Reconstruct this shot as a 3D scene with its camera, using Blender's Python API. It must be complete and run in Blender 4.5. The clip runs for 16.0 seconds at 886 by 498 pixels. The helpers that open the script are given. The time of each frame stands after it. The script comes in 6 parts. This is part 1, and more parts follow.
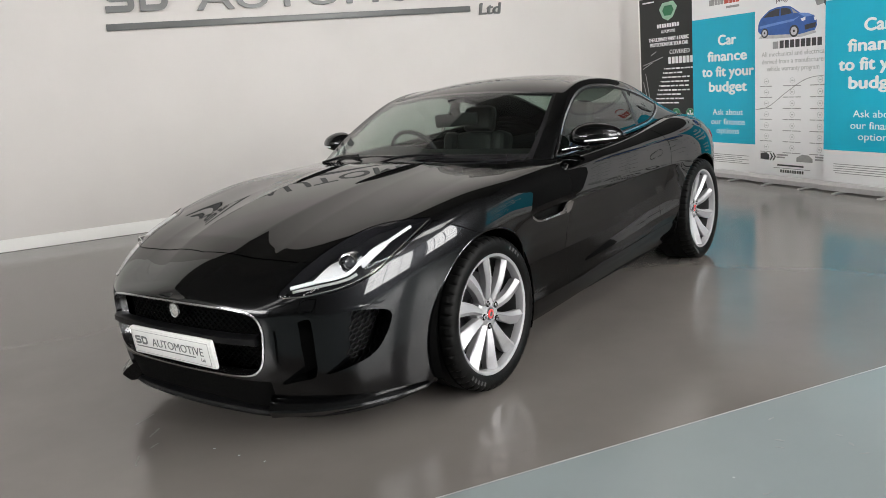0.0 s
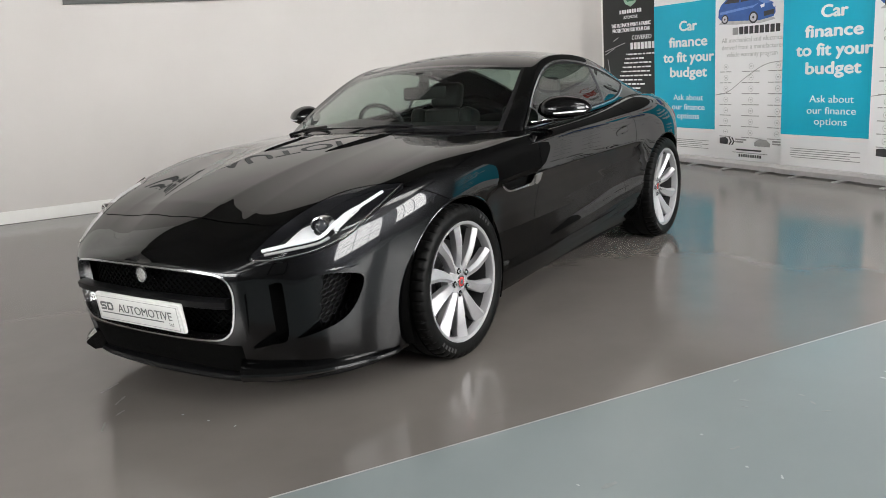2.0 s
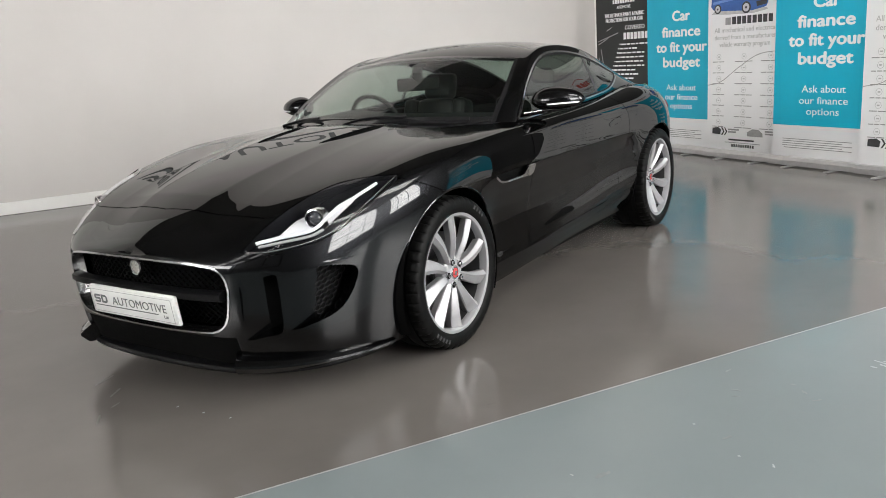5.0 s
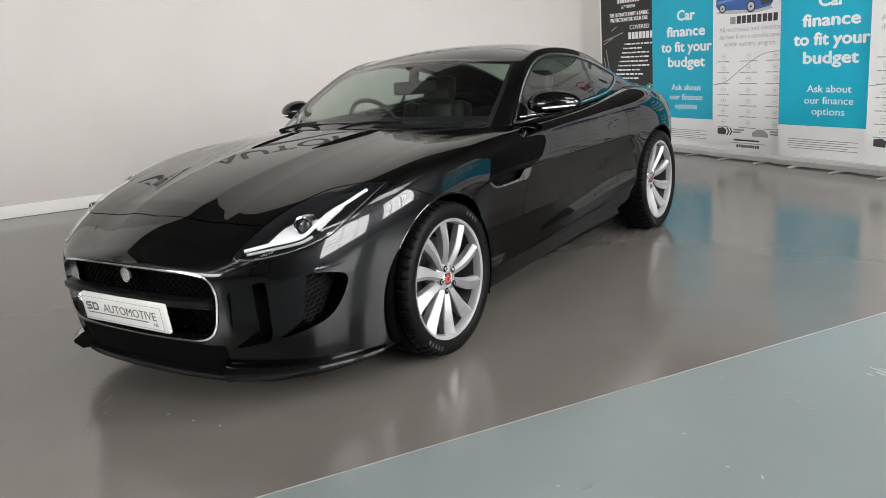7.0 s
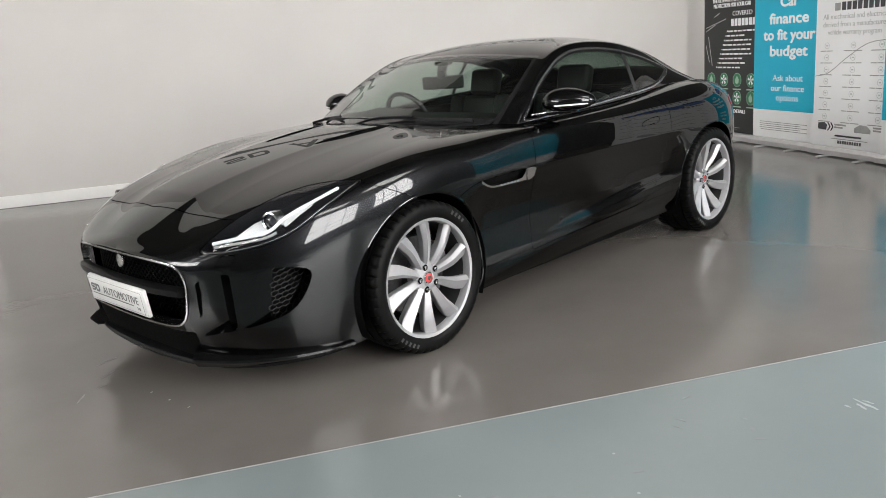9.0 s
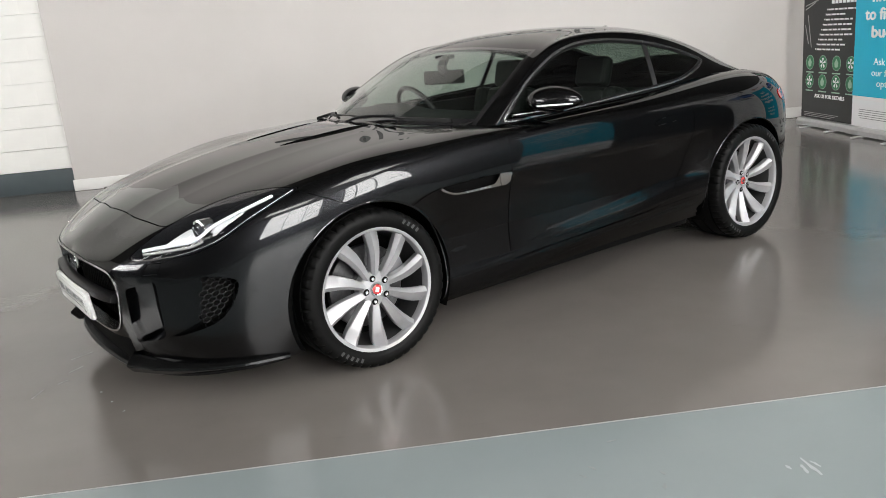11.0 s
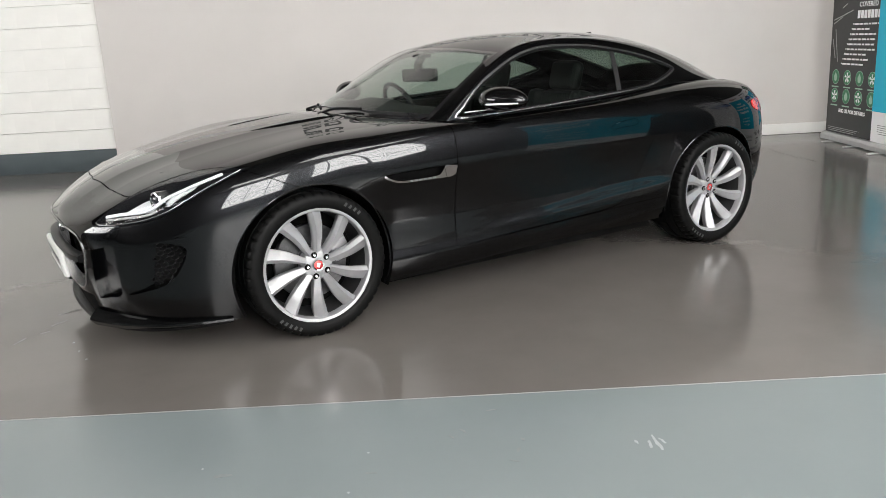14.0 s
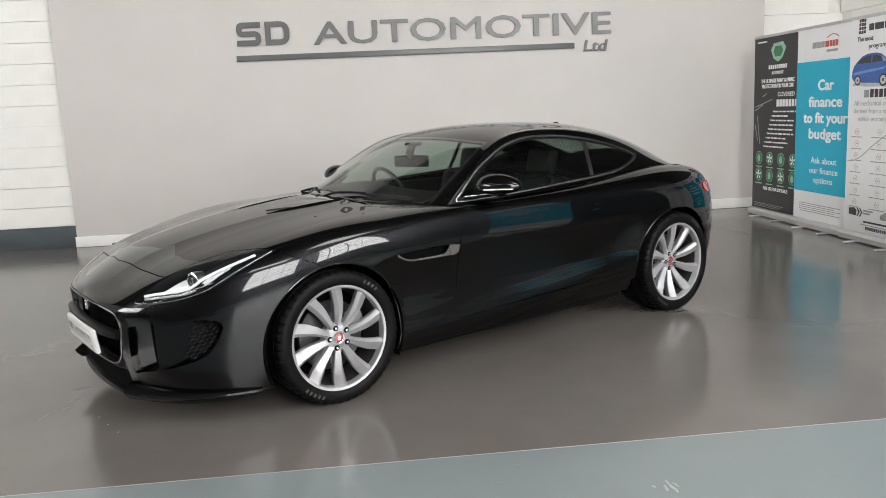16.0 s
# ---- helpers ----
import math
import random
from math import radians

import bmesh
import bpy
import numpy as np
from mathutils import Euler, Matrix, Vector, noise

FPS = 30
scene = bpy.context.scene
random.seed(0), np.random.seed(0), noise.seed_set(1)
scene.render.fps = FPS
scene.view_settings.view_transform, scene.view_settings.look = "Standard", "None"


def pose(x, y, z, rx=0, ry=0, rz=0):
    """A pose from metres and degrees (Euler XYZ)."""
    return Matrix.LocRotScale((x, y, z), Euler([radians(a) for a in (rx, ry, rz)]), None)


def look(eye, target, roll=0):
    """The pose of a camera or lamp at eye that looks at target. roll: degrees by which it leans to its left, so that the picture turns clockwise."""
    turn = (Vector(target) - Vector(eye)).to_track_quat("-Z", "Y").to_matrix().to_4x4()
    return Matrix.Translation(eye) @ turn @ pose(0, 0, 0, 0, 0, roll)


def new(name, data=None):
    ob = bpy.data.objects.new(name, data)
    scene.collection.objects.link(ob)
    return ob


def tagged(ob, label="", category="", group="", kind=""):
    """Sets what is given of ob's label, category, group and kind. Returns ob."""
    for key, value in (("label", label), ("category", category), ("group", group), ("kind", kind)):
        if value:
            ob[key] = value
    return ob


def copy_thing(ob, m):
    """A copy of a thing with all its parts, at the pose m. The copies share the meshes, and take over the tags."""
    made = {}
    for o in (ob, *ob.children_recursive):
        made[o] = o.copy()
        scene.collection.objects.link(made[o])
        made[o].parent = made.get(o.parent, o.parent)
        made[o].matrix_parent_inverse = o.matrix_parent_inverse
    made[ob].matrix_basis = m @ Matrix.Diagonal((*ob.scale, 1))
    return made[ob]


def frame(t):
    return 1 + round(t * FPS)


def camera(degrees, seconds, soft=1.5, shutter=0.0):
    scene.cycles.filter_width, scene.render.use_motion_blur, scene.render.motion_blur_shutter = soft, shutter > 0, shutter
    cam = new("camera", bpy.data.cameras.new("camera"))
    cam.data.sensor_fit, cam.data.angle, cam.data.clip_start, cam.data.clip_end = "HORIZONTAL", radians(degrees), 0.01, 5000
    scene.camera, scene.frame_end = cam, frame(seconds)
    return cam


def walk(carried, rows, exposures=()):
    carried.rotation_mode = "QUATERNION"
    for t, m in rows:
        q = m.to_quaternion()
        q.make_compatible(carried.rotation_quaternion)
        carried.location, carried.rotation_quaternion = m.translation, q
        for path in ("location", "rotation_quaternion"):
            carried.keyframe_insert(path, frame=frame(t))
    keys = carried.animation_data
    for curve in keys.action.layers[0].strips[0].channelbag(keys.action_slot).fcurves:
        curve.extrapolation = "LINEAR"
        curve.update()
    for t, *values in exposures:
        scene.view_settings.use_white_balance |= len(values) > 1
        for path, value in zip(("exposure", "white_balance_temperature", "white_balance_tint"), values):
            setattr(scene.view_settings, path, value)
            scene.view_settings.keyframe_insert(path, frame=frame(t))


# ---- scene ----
cam = camera(57.9, 16.0, soft=0.65)
PATH = [
    (0, (-2.811, -2.783, 1.375), (-1.25, -1.604, 0.957), -4.9),
    (0.5, (-2.825, -2.778, 1.344), (-1.236, -1.636, 0.932), -4.5),
    (1, (-2.845, -2.776, 1.307), (-1.235, -1.661, 0.901), -4.2),
    (1.5, (-2.856, -2.753, 1.282), (-1.238, -1.656, 0.858), -4.0),
    (2, (-2.866, -2.749, 1.278), (-1.252, -1.655, 0.831), -4.0),
    (2.5, (-2.875, -2.751, 1.287), (-1.259, -1.661, 0.841), -3.6),
    (3, (-2.876, -2.755, 1.288), (-1.26, -1.666, 0.839), -3.7),
    (3.5, (-2.878, -2.758, 1.284), (-1.262, -1.676, 0.817), -3.8),
    (4, (-2.878, -2.756, 1.285), (-1.267, -1.671, 0.812), -4.1),
    (6.5, (-2.832, -2.747, 1.29), (-1.207, -1.679, 0.822), -3.9),
    (7, (-2.805, -2.806, 1.306), (-1.204, -1.705, 0.833), -4.4),
    (7.5, (-2.748, -2.904, 1.332), (-1.171, -1.76, 0.878), -4.8),
    (8, (-2.624, -3.006, 1.314), (-1.092, -1.803, 0.859), -4.7),
    (8.2, (-2.578, -3.067, 1.317), (-1.079, -1.828, 0.852), -4.3),
    (10.3, (-1.88, -3.629, 1.349), (-0.691, -2.1, 0.851), -5.4),
    (10.5, (-1.793, -3.632, 1.36), (-0.634, -2.083, 0.854), -5.0),
    (11, (-1.634, -3.698, 1.358), (-0.515, -2.123, 0.841), -5.2),
    (11.5, (-1.454, -3.855, 1.362), (-0.426, -2.216, 0.855), -5.2),
    (12, (-1.329, -3.983, 1.338), (-0.347, -2.31, 0.85), -4.9),
    (12.5, (-1.344, -4.111, 1.328), (-0.335, -2.441, 0.885), -4.6),
    (13, (-1.342, -4.181, 1.336), (-0.297, -2.534, 0.892), -4.0),
    (13.5, (-1.304, -4.235, 1.32), (-0.296, -2.573, 0.85), -3.2),
    (14, (-1.318, -4.265, 1.315), (-0.334, -2.598, 0.812), -3.2),
    (14.5, (-1.455, -4.256, 1.351), (-0.388, -2.639, 0.857), -2.7),
    (15, (-1.628, -4.243, 1.394), (-0.449, -2.684, 0.969), -2.5),
    (15.5, (-1.764, -4.29, 1.426), (-0.569, -2.724, 1.082), -2.5),
    (16, (-1.873, -4.341, 1.441), (-0.703, -2.755, 1.1), -2.7),
]
walk(cam, [(t, look(eye, target, roll)) for t, eye, target, roll in PATH], [(0, -1.36), (10.3, -1.33), (14.5, -1.35), (15.3, -1.45), (16, -1.47)])

# the showroom's own frame: u runs along the sign wall, w towards it
TH = math.atan2(-0.5145, 0.857)
UX, UY = math.cos(TH), math.sin(TH)


def room(u, w, z=0.0, turn=0.0):
    """A pose in the showroom's frame."""
    return pose(u * UX - w * UY, u * UY + w * UX, z, 0, 0, math.degrees(TH) + turn)


# ---- light ----
world = bpy.data.worlds.new("sky")
scene.world = world
world.use_nodes = True
wn = world.node_tree
sky = wn.nodes.new("ShaderNodeTexSky")
sky.sky_type = "NISHITA"
sky.sun_disc = False
sky.sun_elevation, sky.sun_rotation = radians(40), radians(200)
wn.links.new(sky.outputs[0], wn.nodes["Background"].inputs[0])
wn.nodes["Background"].inputs[1].default_value = 0.1


def area_lamp(name, m, sx, sy, watts, colour):
    d = bpy.data.lights.new(name, "AREA")
    d.shape, d.size, d.size_y, d.energy, d.color = "RECTANGLE", sx, sy, watts, colour
    ob = new(name, d)
    ob.matrix_world = m
    return ob


H_CEIL = 6.5
W_BACK, U_LEFT, U_EAST, W_WALL = -9.0, -11.0, 6.94, 5.36
# daylight comes through high windows in the back and east walls; the west band is added fill: (from, to, sill, head)
BACK_WIN = (1.8, 6.85, 1.0, 6.3)
EAST_WIN = (-7.3, -4.0, 1.4, 6.3)
WEST_FILL = (-8.0, 0.5, 3.3, 6.3)
# roof sheets out of view: four added as fill, two set by the wing's highlights
ROOF = [(lu, lw, 3.0, 1.3, 60) for lu, lw in ((-9.0, -3.2), (-5.4, -3.2), (-8.0, -6.6), (-3.8, -6.6))] + [(4.3, -2.8, 2.6, 1.7, 300), (2.2, -6.6, 3.0, 1.3, 280)]
for lu, lw, lx, ly, watts in ROOF:
    area_lamp("unseen_roof_light", room(lu, lw, H_CEIL - 0.03), lx, ly, watts, (1.0, 0.985, 0.955))

# ---- materials ----
def material(name):
    m = bpy.data.materials.new(name)
    m.use_nodes = True
    nt = m.node_tree
    return m, nt, nt.nodes["Principled BSDF"]


def node(nt, kind, **kw):
    n = nt.nodes.new(kind)
    for key, val in kw.items():
        n.inputs[key].default_value = val
    return n


def grain(nt, scale, detail=4.0, rough=0.55, vec=None):
    n = node(nt, "ShaderNodeTexNoise", Scale=scale, Detail=detail, Roughness=rough)
    if vec is None:
        vec = nt.nodes.new("ShaderNodeTexCoord").outputs["Object"]
    nt.links.new(vec, n.inputs["Vector"])
    return n.outputs[0]


def ramp(nt, fac, a, b, lo=0.3, hi=0.7):
    r = nt.nodes.new("ShaderNodeValToRGB")
    r.color_ramp.elements[0].position, r.color_ramp.elements[1].position = lo, hi
    r.color_ramp.elements[0].color, r.color_ramp.elements[1].color = (*a, 1), (*b, 1)
    nt.links.new(fac, r.inputs[0])
    return r.outputs[0]


def bump(nt, bsdf, height, strength=0.2, dist=0.002):
    b = node(nt, "ShaderNodeBump", Strength=strength, Distance=dist)
    nt.links.new(height, b.inputs["Height"])
    nt.links.new(b.outputs[0], bsdf.inputs["Normal"])


def span(nt, fac, lo, hi):
    r = node(nt, "ShaderNodeMapRange", **{"To Min": lo, "To Max": hi})
    nt.links.new(fac, r.inputs["Value"])
    return r.outputs[0]


def simple(name, col, rough=0.5, metal=0.0, vary=0.12, scale=18.0, coat=0.0, relief=0.0, spec=0.5, worn=0.2):
    """Colour with a faint two-scale variation in colour and gloss."""
    m, nt, b = material(name)
    g = grain(nt, scale)
    lo = tuple(c * (1 - vary) for c in col)
    hi = tuple(min(1, c * (1 + vary)) for c in col)
    nt.links.new(ramp(nt, g, lo, hi), b.inputs["Base Color"])
    nt.links.new(span(nt, grain(nt, scale * 6), max(0.02, rough * (1 - worn)), min(1, rough * (1 + worn))), b.inputs["Roughness"])
    b.inputs["Metallic"].default_value = metal
    b.inputs["Coat Weight"].default_value = coat
    b.inputs["Coat Roughness"].default_value = 0.03
    b.inputs["Specular IOR Level"].default_value = spec
    if relief:
        bump(nt, b, grain(nt, scale * 8, 6), relief)
    return m


def car_paint():
    """Dark metallic flake under a clear coat."""
    m, nt, b = material("anthracite_paint")
    v = node(nt, "ShaderNodeTexVoronoi", Scale=2600.0)
    nt.links.new(nt.nodes.new("ShaderNodeTexCoord").outputs["Object"], v.inputs["Vector"])
    nt.links.new(ramp(nt, v.outputs["Color"], (0.0058, 0.0060, 0.0068), (0.0165, 0.0170, 0.0192), 0.2, 0.9), b.inputs["Base Color"])
    b.inputs["Metallic"].default_value = 1.0
    b.inputs["Specular Tint"].default_value = (0, 0, 0, 1)
    nt.links.new(span(nt, grain(nt, 3.0), 0.26, 0.31), b.inputs["Roughness"])
    b.inputs["Coat Weight"].default_value = 1.0
    b.inputs["Coat Roughness"].default_value = 0.004
    b.inputs["Coat IOR"].default_value = 1.45
    return m


def clear_pane(name, tint, gloss_rough=0.0):
    m, nt, b = material(name)
    out = nt.nodes["Material Output"]
    tr = node(nt, "ShaderNodeBsdfTransparent", Color=(*tint, 1))
    gl = node(nt, "ShaderNodeBsdfGlossy", Color=(1, 1, 1, 1), Roughness=gloss_rough)
    lw = node(nt, "ShaderNodeLayerWeight", Blend=0.5)
    pw = node(nt, "ShaderNodeMath")
    pw.operation = "POWER"
    pw.inputs[1].default_value = 4.5
    nt.links.new(lw.outputs["Facing"], pw.inputs[0])
    fr = node(nt, "ShaderNodeMapRange", **{"To Min": 0.043, "To Max": 0.95})
    nt.links.new(pw.outputs[0], fr.inputs["Value"])
    mx = nt.nodes.new("ShaderNodeMixShader")
    nt.links.new(fr.outputs[0], mx.inputs[0])
    nt.links.new(tr.outputs[0], mx.inputs[1])
    nt.links.new(gl.outputs[0], mx.inputs[2])
    nt.links.new(mx.outputs[0], out.inputs[0])
    nt.nodes.remove(b)
    return m


def glow(name, col, strength):
    m, nt, b = material(name)
    b.inputs["Base Color"].default_value = (*col, 1)
    b.inputs["Emission Color"].default_value = (*col, 1)
    b.inputs["Emission Strength"].default_value = strength
    return m


def floor_paint(name, a, b_, rough_lo, rough_hi, scuffs, specks=0.35):
    """Worn epoxy floor paint: cloudy tone, fine specks, scuffs and a soft orange-peel gloss."""
    m, nt, b = material(name)
    co = nt.nodes.new("ShaderNodeTexCoord").outputs["Object"]
    big = grain(nt, 0.7, 5, 0.6, co)
    col = ramp(nt, big, a, b_, 0.3, 0.72)
    speck = ramp(nt, grain(nt, 55, 3, 0.7, co), (1, 1, 1), (0.85, 0.84, 0.83), 0.66, 0.80)
    mx = nt.nodes.new("ShaderNodeMix")
    mx.data_type, mx.blend_type = "RGBA", "MULTIPLY"
    mx.inputs["Factor"].default_value = specks
    nt.links.new(col, mx.inputs["A"])
    nt.links.new(speck, mx.inputs["B"])
    scuff = nt.nodes.new("ShaderNodeMapping")
    scuff.inputs["Scale"].default_value = (1.2, 9.0, 1.0)
    scuff.inputs["Rotation"].default_value = (0, 0, 0.5)
    nt.links.new(co, scuff.inputs["Vector"])
    sc = ramp(nt, grain(nt, 2.2, 6, 0.7, scuff.outputs[0]), (1, 1, 1), (0.72, 0.70, 0.68), 0.64, 0.72)
    m2 = nt.nodes.new("ShaderNodeMix")
    m2.data_type, m2.blend_type = "RGBA", "MULTIPLY"
    m2.inputs["Factor"].default_value = scuffs
    nt.links.new(mx.outputs["Result"], m2.inputs["A"])
    nt.links.new(sc, m2.inputs["B"])
    nt.links.new(m2.outputs["Result"], b.inputs["Base Color"])
    nt.links.new(span(nt, grain(nt, 3.5, 5, 0.6, co), rough_lo, rough_hi), b.inputs["Roughness"])
    bump(nt, b, grain(nt, 35, 3, 0.5, co), 0.05, 0.004)
    return m


PAINT = car_paint()
GLOSS_BLACK = simple("gloss_black_plastic", (0.008, 0.008, 0.009), 0.12, coat=0.6, vary=0.05)
SATIN_BLACK = simple("satin_black_plastic", (0.005, 0.005, 0.0055), 0.36, vary=0.2, relief=0.05, spec=0.13)
DARK = simple("dark_cavity", (0.003, 0.003, 0.003), 0.8, vary=0.2, spec=0.05)
CHROME = simple("bright_trim", (0.72, 0.72, 0.73), 0.10, 1.0, 0.02, worn=0.04)
SATIN_METAL = simple("satin_silver_trim", (0.52, 0.52, 0.53), 0.24, 1.0, 0.02, worn=0.04)
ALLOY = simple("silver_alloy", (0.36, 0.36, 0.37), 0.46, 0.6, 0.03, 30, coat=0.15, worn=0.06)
# dark copy of the alloy: the shade behind the spokes is in the colour
BARREL = simple("shaded_alloy", (0.030, 0.030, 0.031), 0.5, 0.3, 0.15, 30)
STEEL = simple("brushed_steel", (0.12, 0.12, 0.123), 0.35, 1.0, 0.15, 60)
RUBBER = simple("tyre_rubber", (0.003, 0.003, 0.003), 0.5, 0, 0.25, 40, relief=0.15, spec=0.10)
RUBBER_MARK = simple("raised_rubber", (0.06, 0.06, 0.06), 0.6, spec=0.1)
RED_CAP = simple("red_enamel", (0.50, 0.05, 0.05), 0.25, coat=0.5)
LEATHER = simple("black_leather", (0.007, 0.007, 0.007), 0.45, 0, 0.25, 60, relief=0.25, spec=0.25)
CABIN = simple("black_soft_plastic", (0.006, 0.006, 0.006), 0.6, 0, 0.2, 50, relief=0.2, spec=0.15)
CARPET = simple("black_carpet", (0.006, 0.006, 0.006), 0.95, 0, 0.3, 200, relief=0.3, spec=0.05)
SCREEN_GLASS = clear_pane("windscreen_glass", (0.80, 0.90, 0.85))
SIDE_GLASS = clear_pane("side_glass", (0.37, 0.44, 0.40))
LENS = clear_pane("lamp_lens", (0.93, 0.94, 0.95))
LAMP_BLACK = simple("lamp_bezel", (0.006, 0.006, 0.008), 0.3, 0.0, spec=0.2)
# near-white base colour carries the bright window reflection of the lamp reflectors
LAMP_SILVER = simple("lamp_reflector", (0.88, 0.88, 0.89), 0.35, 0.15, 0.04, coat=0.4)
LIGHT_GUIDE = simple("frosted_light_guide", (0.88, 0.89, 0.92), 0.25, 0, 0.03, coat=0.5)
RED_LENS = simple("red_lamp_lens", (0.45, 0.01, 0.012), 0.1, coat=0.8)
PLATE_WHITE = simple("plate_white", (0.76, 0.76, 0.75), 0.35, 0, 0.04, coat=0.3)
PLATE_GREY = simple("plate_grey", (0.12, 0.125, 0.13), 0.4)
PLATE_MID = simple("plate_silver_line", (0.38, 0.38, 0.38), 0.4)
WALL_BEIGE = simple("greige_wall_paint", (0.575, 0.546, 0.528), 0.62, 0, 0.025, 1.3, relief=0.06)
BLOCK_WHITE = simple("white_painted_block", (0.82, 0.81, 0.78), 0.55, 0, 0.03, 3.0, relief=0.2)
JOINT_WHITE = simple("white_painted_joint", (0.76, 0.75, 0.72), 0.7, 0, 0.04, 8.0, relief=0.2)
GLOSS_WHITE = simple("white_gloss_paint", (0.80, 0.79, 0.77), 0.3, 0, 0.03, 4.0)
SLATE = simple("slate_blue_paint", (0.065, 0.082, 0.090), 0.45, 0, 0.08, 4.0, relief=0.08)
CEIL = simple("ceiling_panel", (0.12, 0.118, 0.115), 0.8, 0, 0.04, 1.5)
BEAM = simple("grey_steel_beam", (0.22, 0.22, 0.22), 0.5, 0.2, 0.08)
SIGN_GREY = simple("sign_grey", (0.115, 0.118, 0.115), 0.38, 0, 0.05, 6.0)
FLOOR = floor_paint("brown_grey_floor_paint", (0.112, 0.102, 0.094), (0.148, 0.134, 0.124), 0.12, 0.20, 0.35)
STRIP = floor_paint("blue_grey_floor_paint", (0.172, 0.199, 0.203), (0.196, 0.224, 0.228), 0.20, 0.30, 0.12, 0.3)
SCUFF_DARK = simple("dark_scuff", (0.125, 0.142, 0.144), 0.6)
SCUFF_PALE = simple("pale_scrape", (0.245, 0.268, 0.270), 0.6)
SCUFF_BROWN = simple("brown_scuff", (0.085, 0.076, 0.070), 0.5)
SEAM_PALE = simple("pale_paint_edge", (0.27, 0.27, 0.26), 0.4)
# dimness of the unlit surroundings put into the colour of unseen walls
BACK_GREY = simple("unlit_wall_grey", (0.06, 0.06, 0.06), 0.6, 0, 0.05, 2.0)
# weak glow for the unseen roof sheets
ROOF_GLOW = glow("unseen_roof_glow", (1.0, 0.985, 0.96), 3.0)
DAYLIGHT = glow("overcast_daylight", (1.0, 0.99, 0.97), 40.0)
# glow of the added west band, a fill for the banners
WEST_GLOW = glow("added_west_glow", (1.0, 0.99, 0.97), 42.0)
BLUE_PRINT = simple("cyan_print", (0.0, 0.47, 0.68), 0.42, 0, 0.02, 3.0)
WHITE_PRINT = simple("white_print", (0.92, 0.92, 0.93), 0.45, 0, 0.02, 3.0)
BLACK_PRINT = simple("black_print", (0.010, 0.012, 0.012), 0.35, 0, 0.1, 3.0)
GREY_PRINT = simple("grey_print", (0.36, 0.36, 0.36), 0.5)
PALE_PRINT = simple("pale_grey_print", (0.56, 0.56, 0.56), 0.5)
DARK_PRINT = simple("charcoal_print", (0.05, 0.05, 0.055), 0.5)
GREEN_PRINT = simple("green_print", (0.03, 0.20, 0.09), 0.4)
PALE_GREEN = simple("pale_green_print", (0.35, 0.55, 0.42), 0.4)
RED_PRINT = simple("coral_print", (0.55, 0.10, 0.07), 0.5)
CAR_BLUE = simple("blue_print", (0.045, 0.13, 0.42), 0.4)
CAR_BLUE_PALE = simple("pale_blue_print", (0.16, 0.30, 0.66), 0.4)
ALUMINIUM = simple("satin_aluminium", (0.62, 0.62, 0.63), 0.32, 0.9, 0.04, 30)

# ---- building tools ----
def finish(me, mat, smooth=True):
    for mt in (mat if isinstance(mat, (list, tuple)) else [mat]):
        me.materials.append(mt)
    if smooth:
        me.polygons.foreach_set("use_smooth", [True] * len(me.polygons))
    me.update()
    return me


def part(name, bm, mat, parent=None, label="", sharp=28):
    """Links a bmesh as one mesh object, under a thing or a part."""
    me = bpy.data.meshes.new(name)
    bmesh.ops.recalc_face_normals(bm, faces=bm.faces)
    for e in bm.edges:
        if len(e.link_faces) == 2 and e.calc_face_angle(0) > radians(sharp):
            e.smooth = False
    for f in bm.faces:
        f.smooth = any(e.smooth and len(e.link_faces) == 2 for e in f.edges)
    bm.to_mesh(me)
    bm.free()
    finish(me, mat, False)
    ob = new(name, me)
    if parent is not None:
        ob.parent = parent
    return tagged(ob, label)


def thing(name, label, category, m=None, group="", kind=""):
    ob = new(name)
    if m is not None:
        ob.matrix_world = m
    return tagged(ob, label, category, group, kind)


def box(bm, x0, x1, y0, y1, z0, z1, bevel=0.0, m=None, seg=2):
    r = bmesh.ops.create_cube(bm, size=1.0)
    vs = r["verts"]
    for v in vs:
        v.co = Vector(((x0 + x1) / 2 + v.co.x * (x1 - x0), (y0 + y1) / 2 + v.co.y * (y1 - y0), (z0 + z1) / 2 + v.co.z * (z1 - z0)))
    if bevel:
        es = list({e for v in vs for e in v.link_edges})
        r = bmesh.ops.bevel(bm, geom=es, offset=bevel, segments=seg, profile=0.5, affect="EDGES", clamp_overlap=True)
        vs = list({v for f in r["faces"] for v in f.verts} | {v for v in vs if v.is_valid})
    if m is not None:
        bmesh.ops.transform(bm, matrix=m, verts=vs)
    return vs


def lathe(bm, prof, n=64, m=None, closed=False, arc=None):
    """Turns a profile of (radius, along) round the y axis."""
    rings = []
    full = arc is None
    a0, a1 = (0, 2 * math.pi) if full else arc
    cnt = n if full else n + 1
    for i in range(cnt):
        a = a0 + (a1 - a0) * i / n
        rings.append([bm.verts.new((r * math.cos(a), y, r * math.sin(a))) for r, y in prof])
    np_ = len(prof)
    for i in range(n):
        A, B = rings[i], rings[(i + 1) % cnt]
        for j in range(np_ if closed else np_ - 1):
            k = (j + 1) % np_
            bm.faces.new((A[j], A[k], B[k], B[j]))
    vs = [v for ring in rings for v in ring]
    bmesh.ops.remove_doubles(bm, verts=vs, dist=1e-6)
    vs = [v for v in vs if v.is_valid]
    if m is not None:
        bmesh.ops.transform(bm, matrix=m, verts=vs)
    return vs


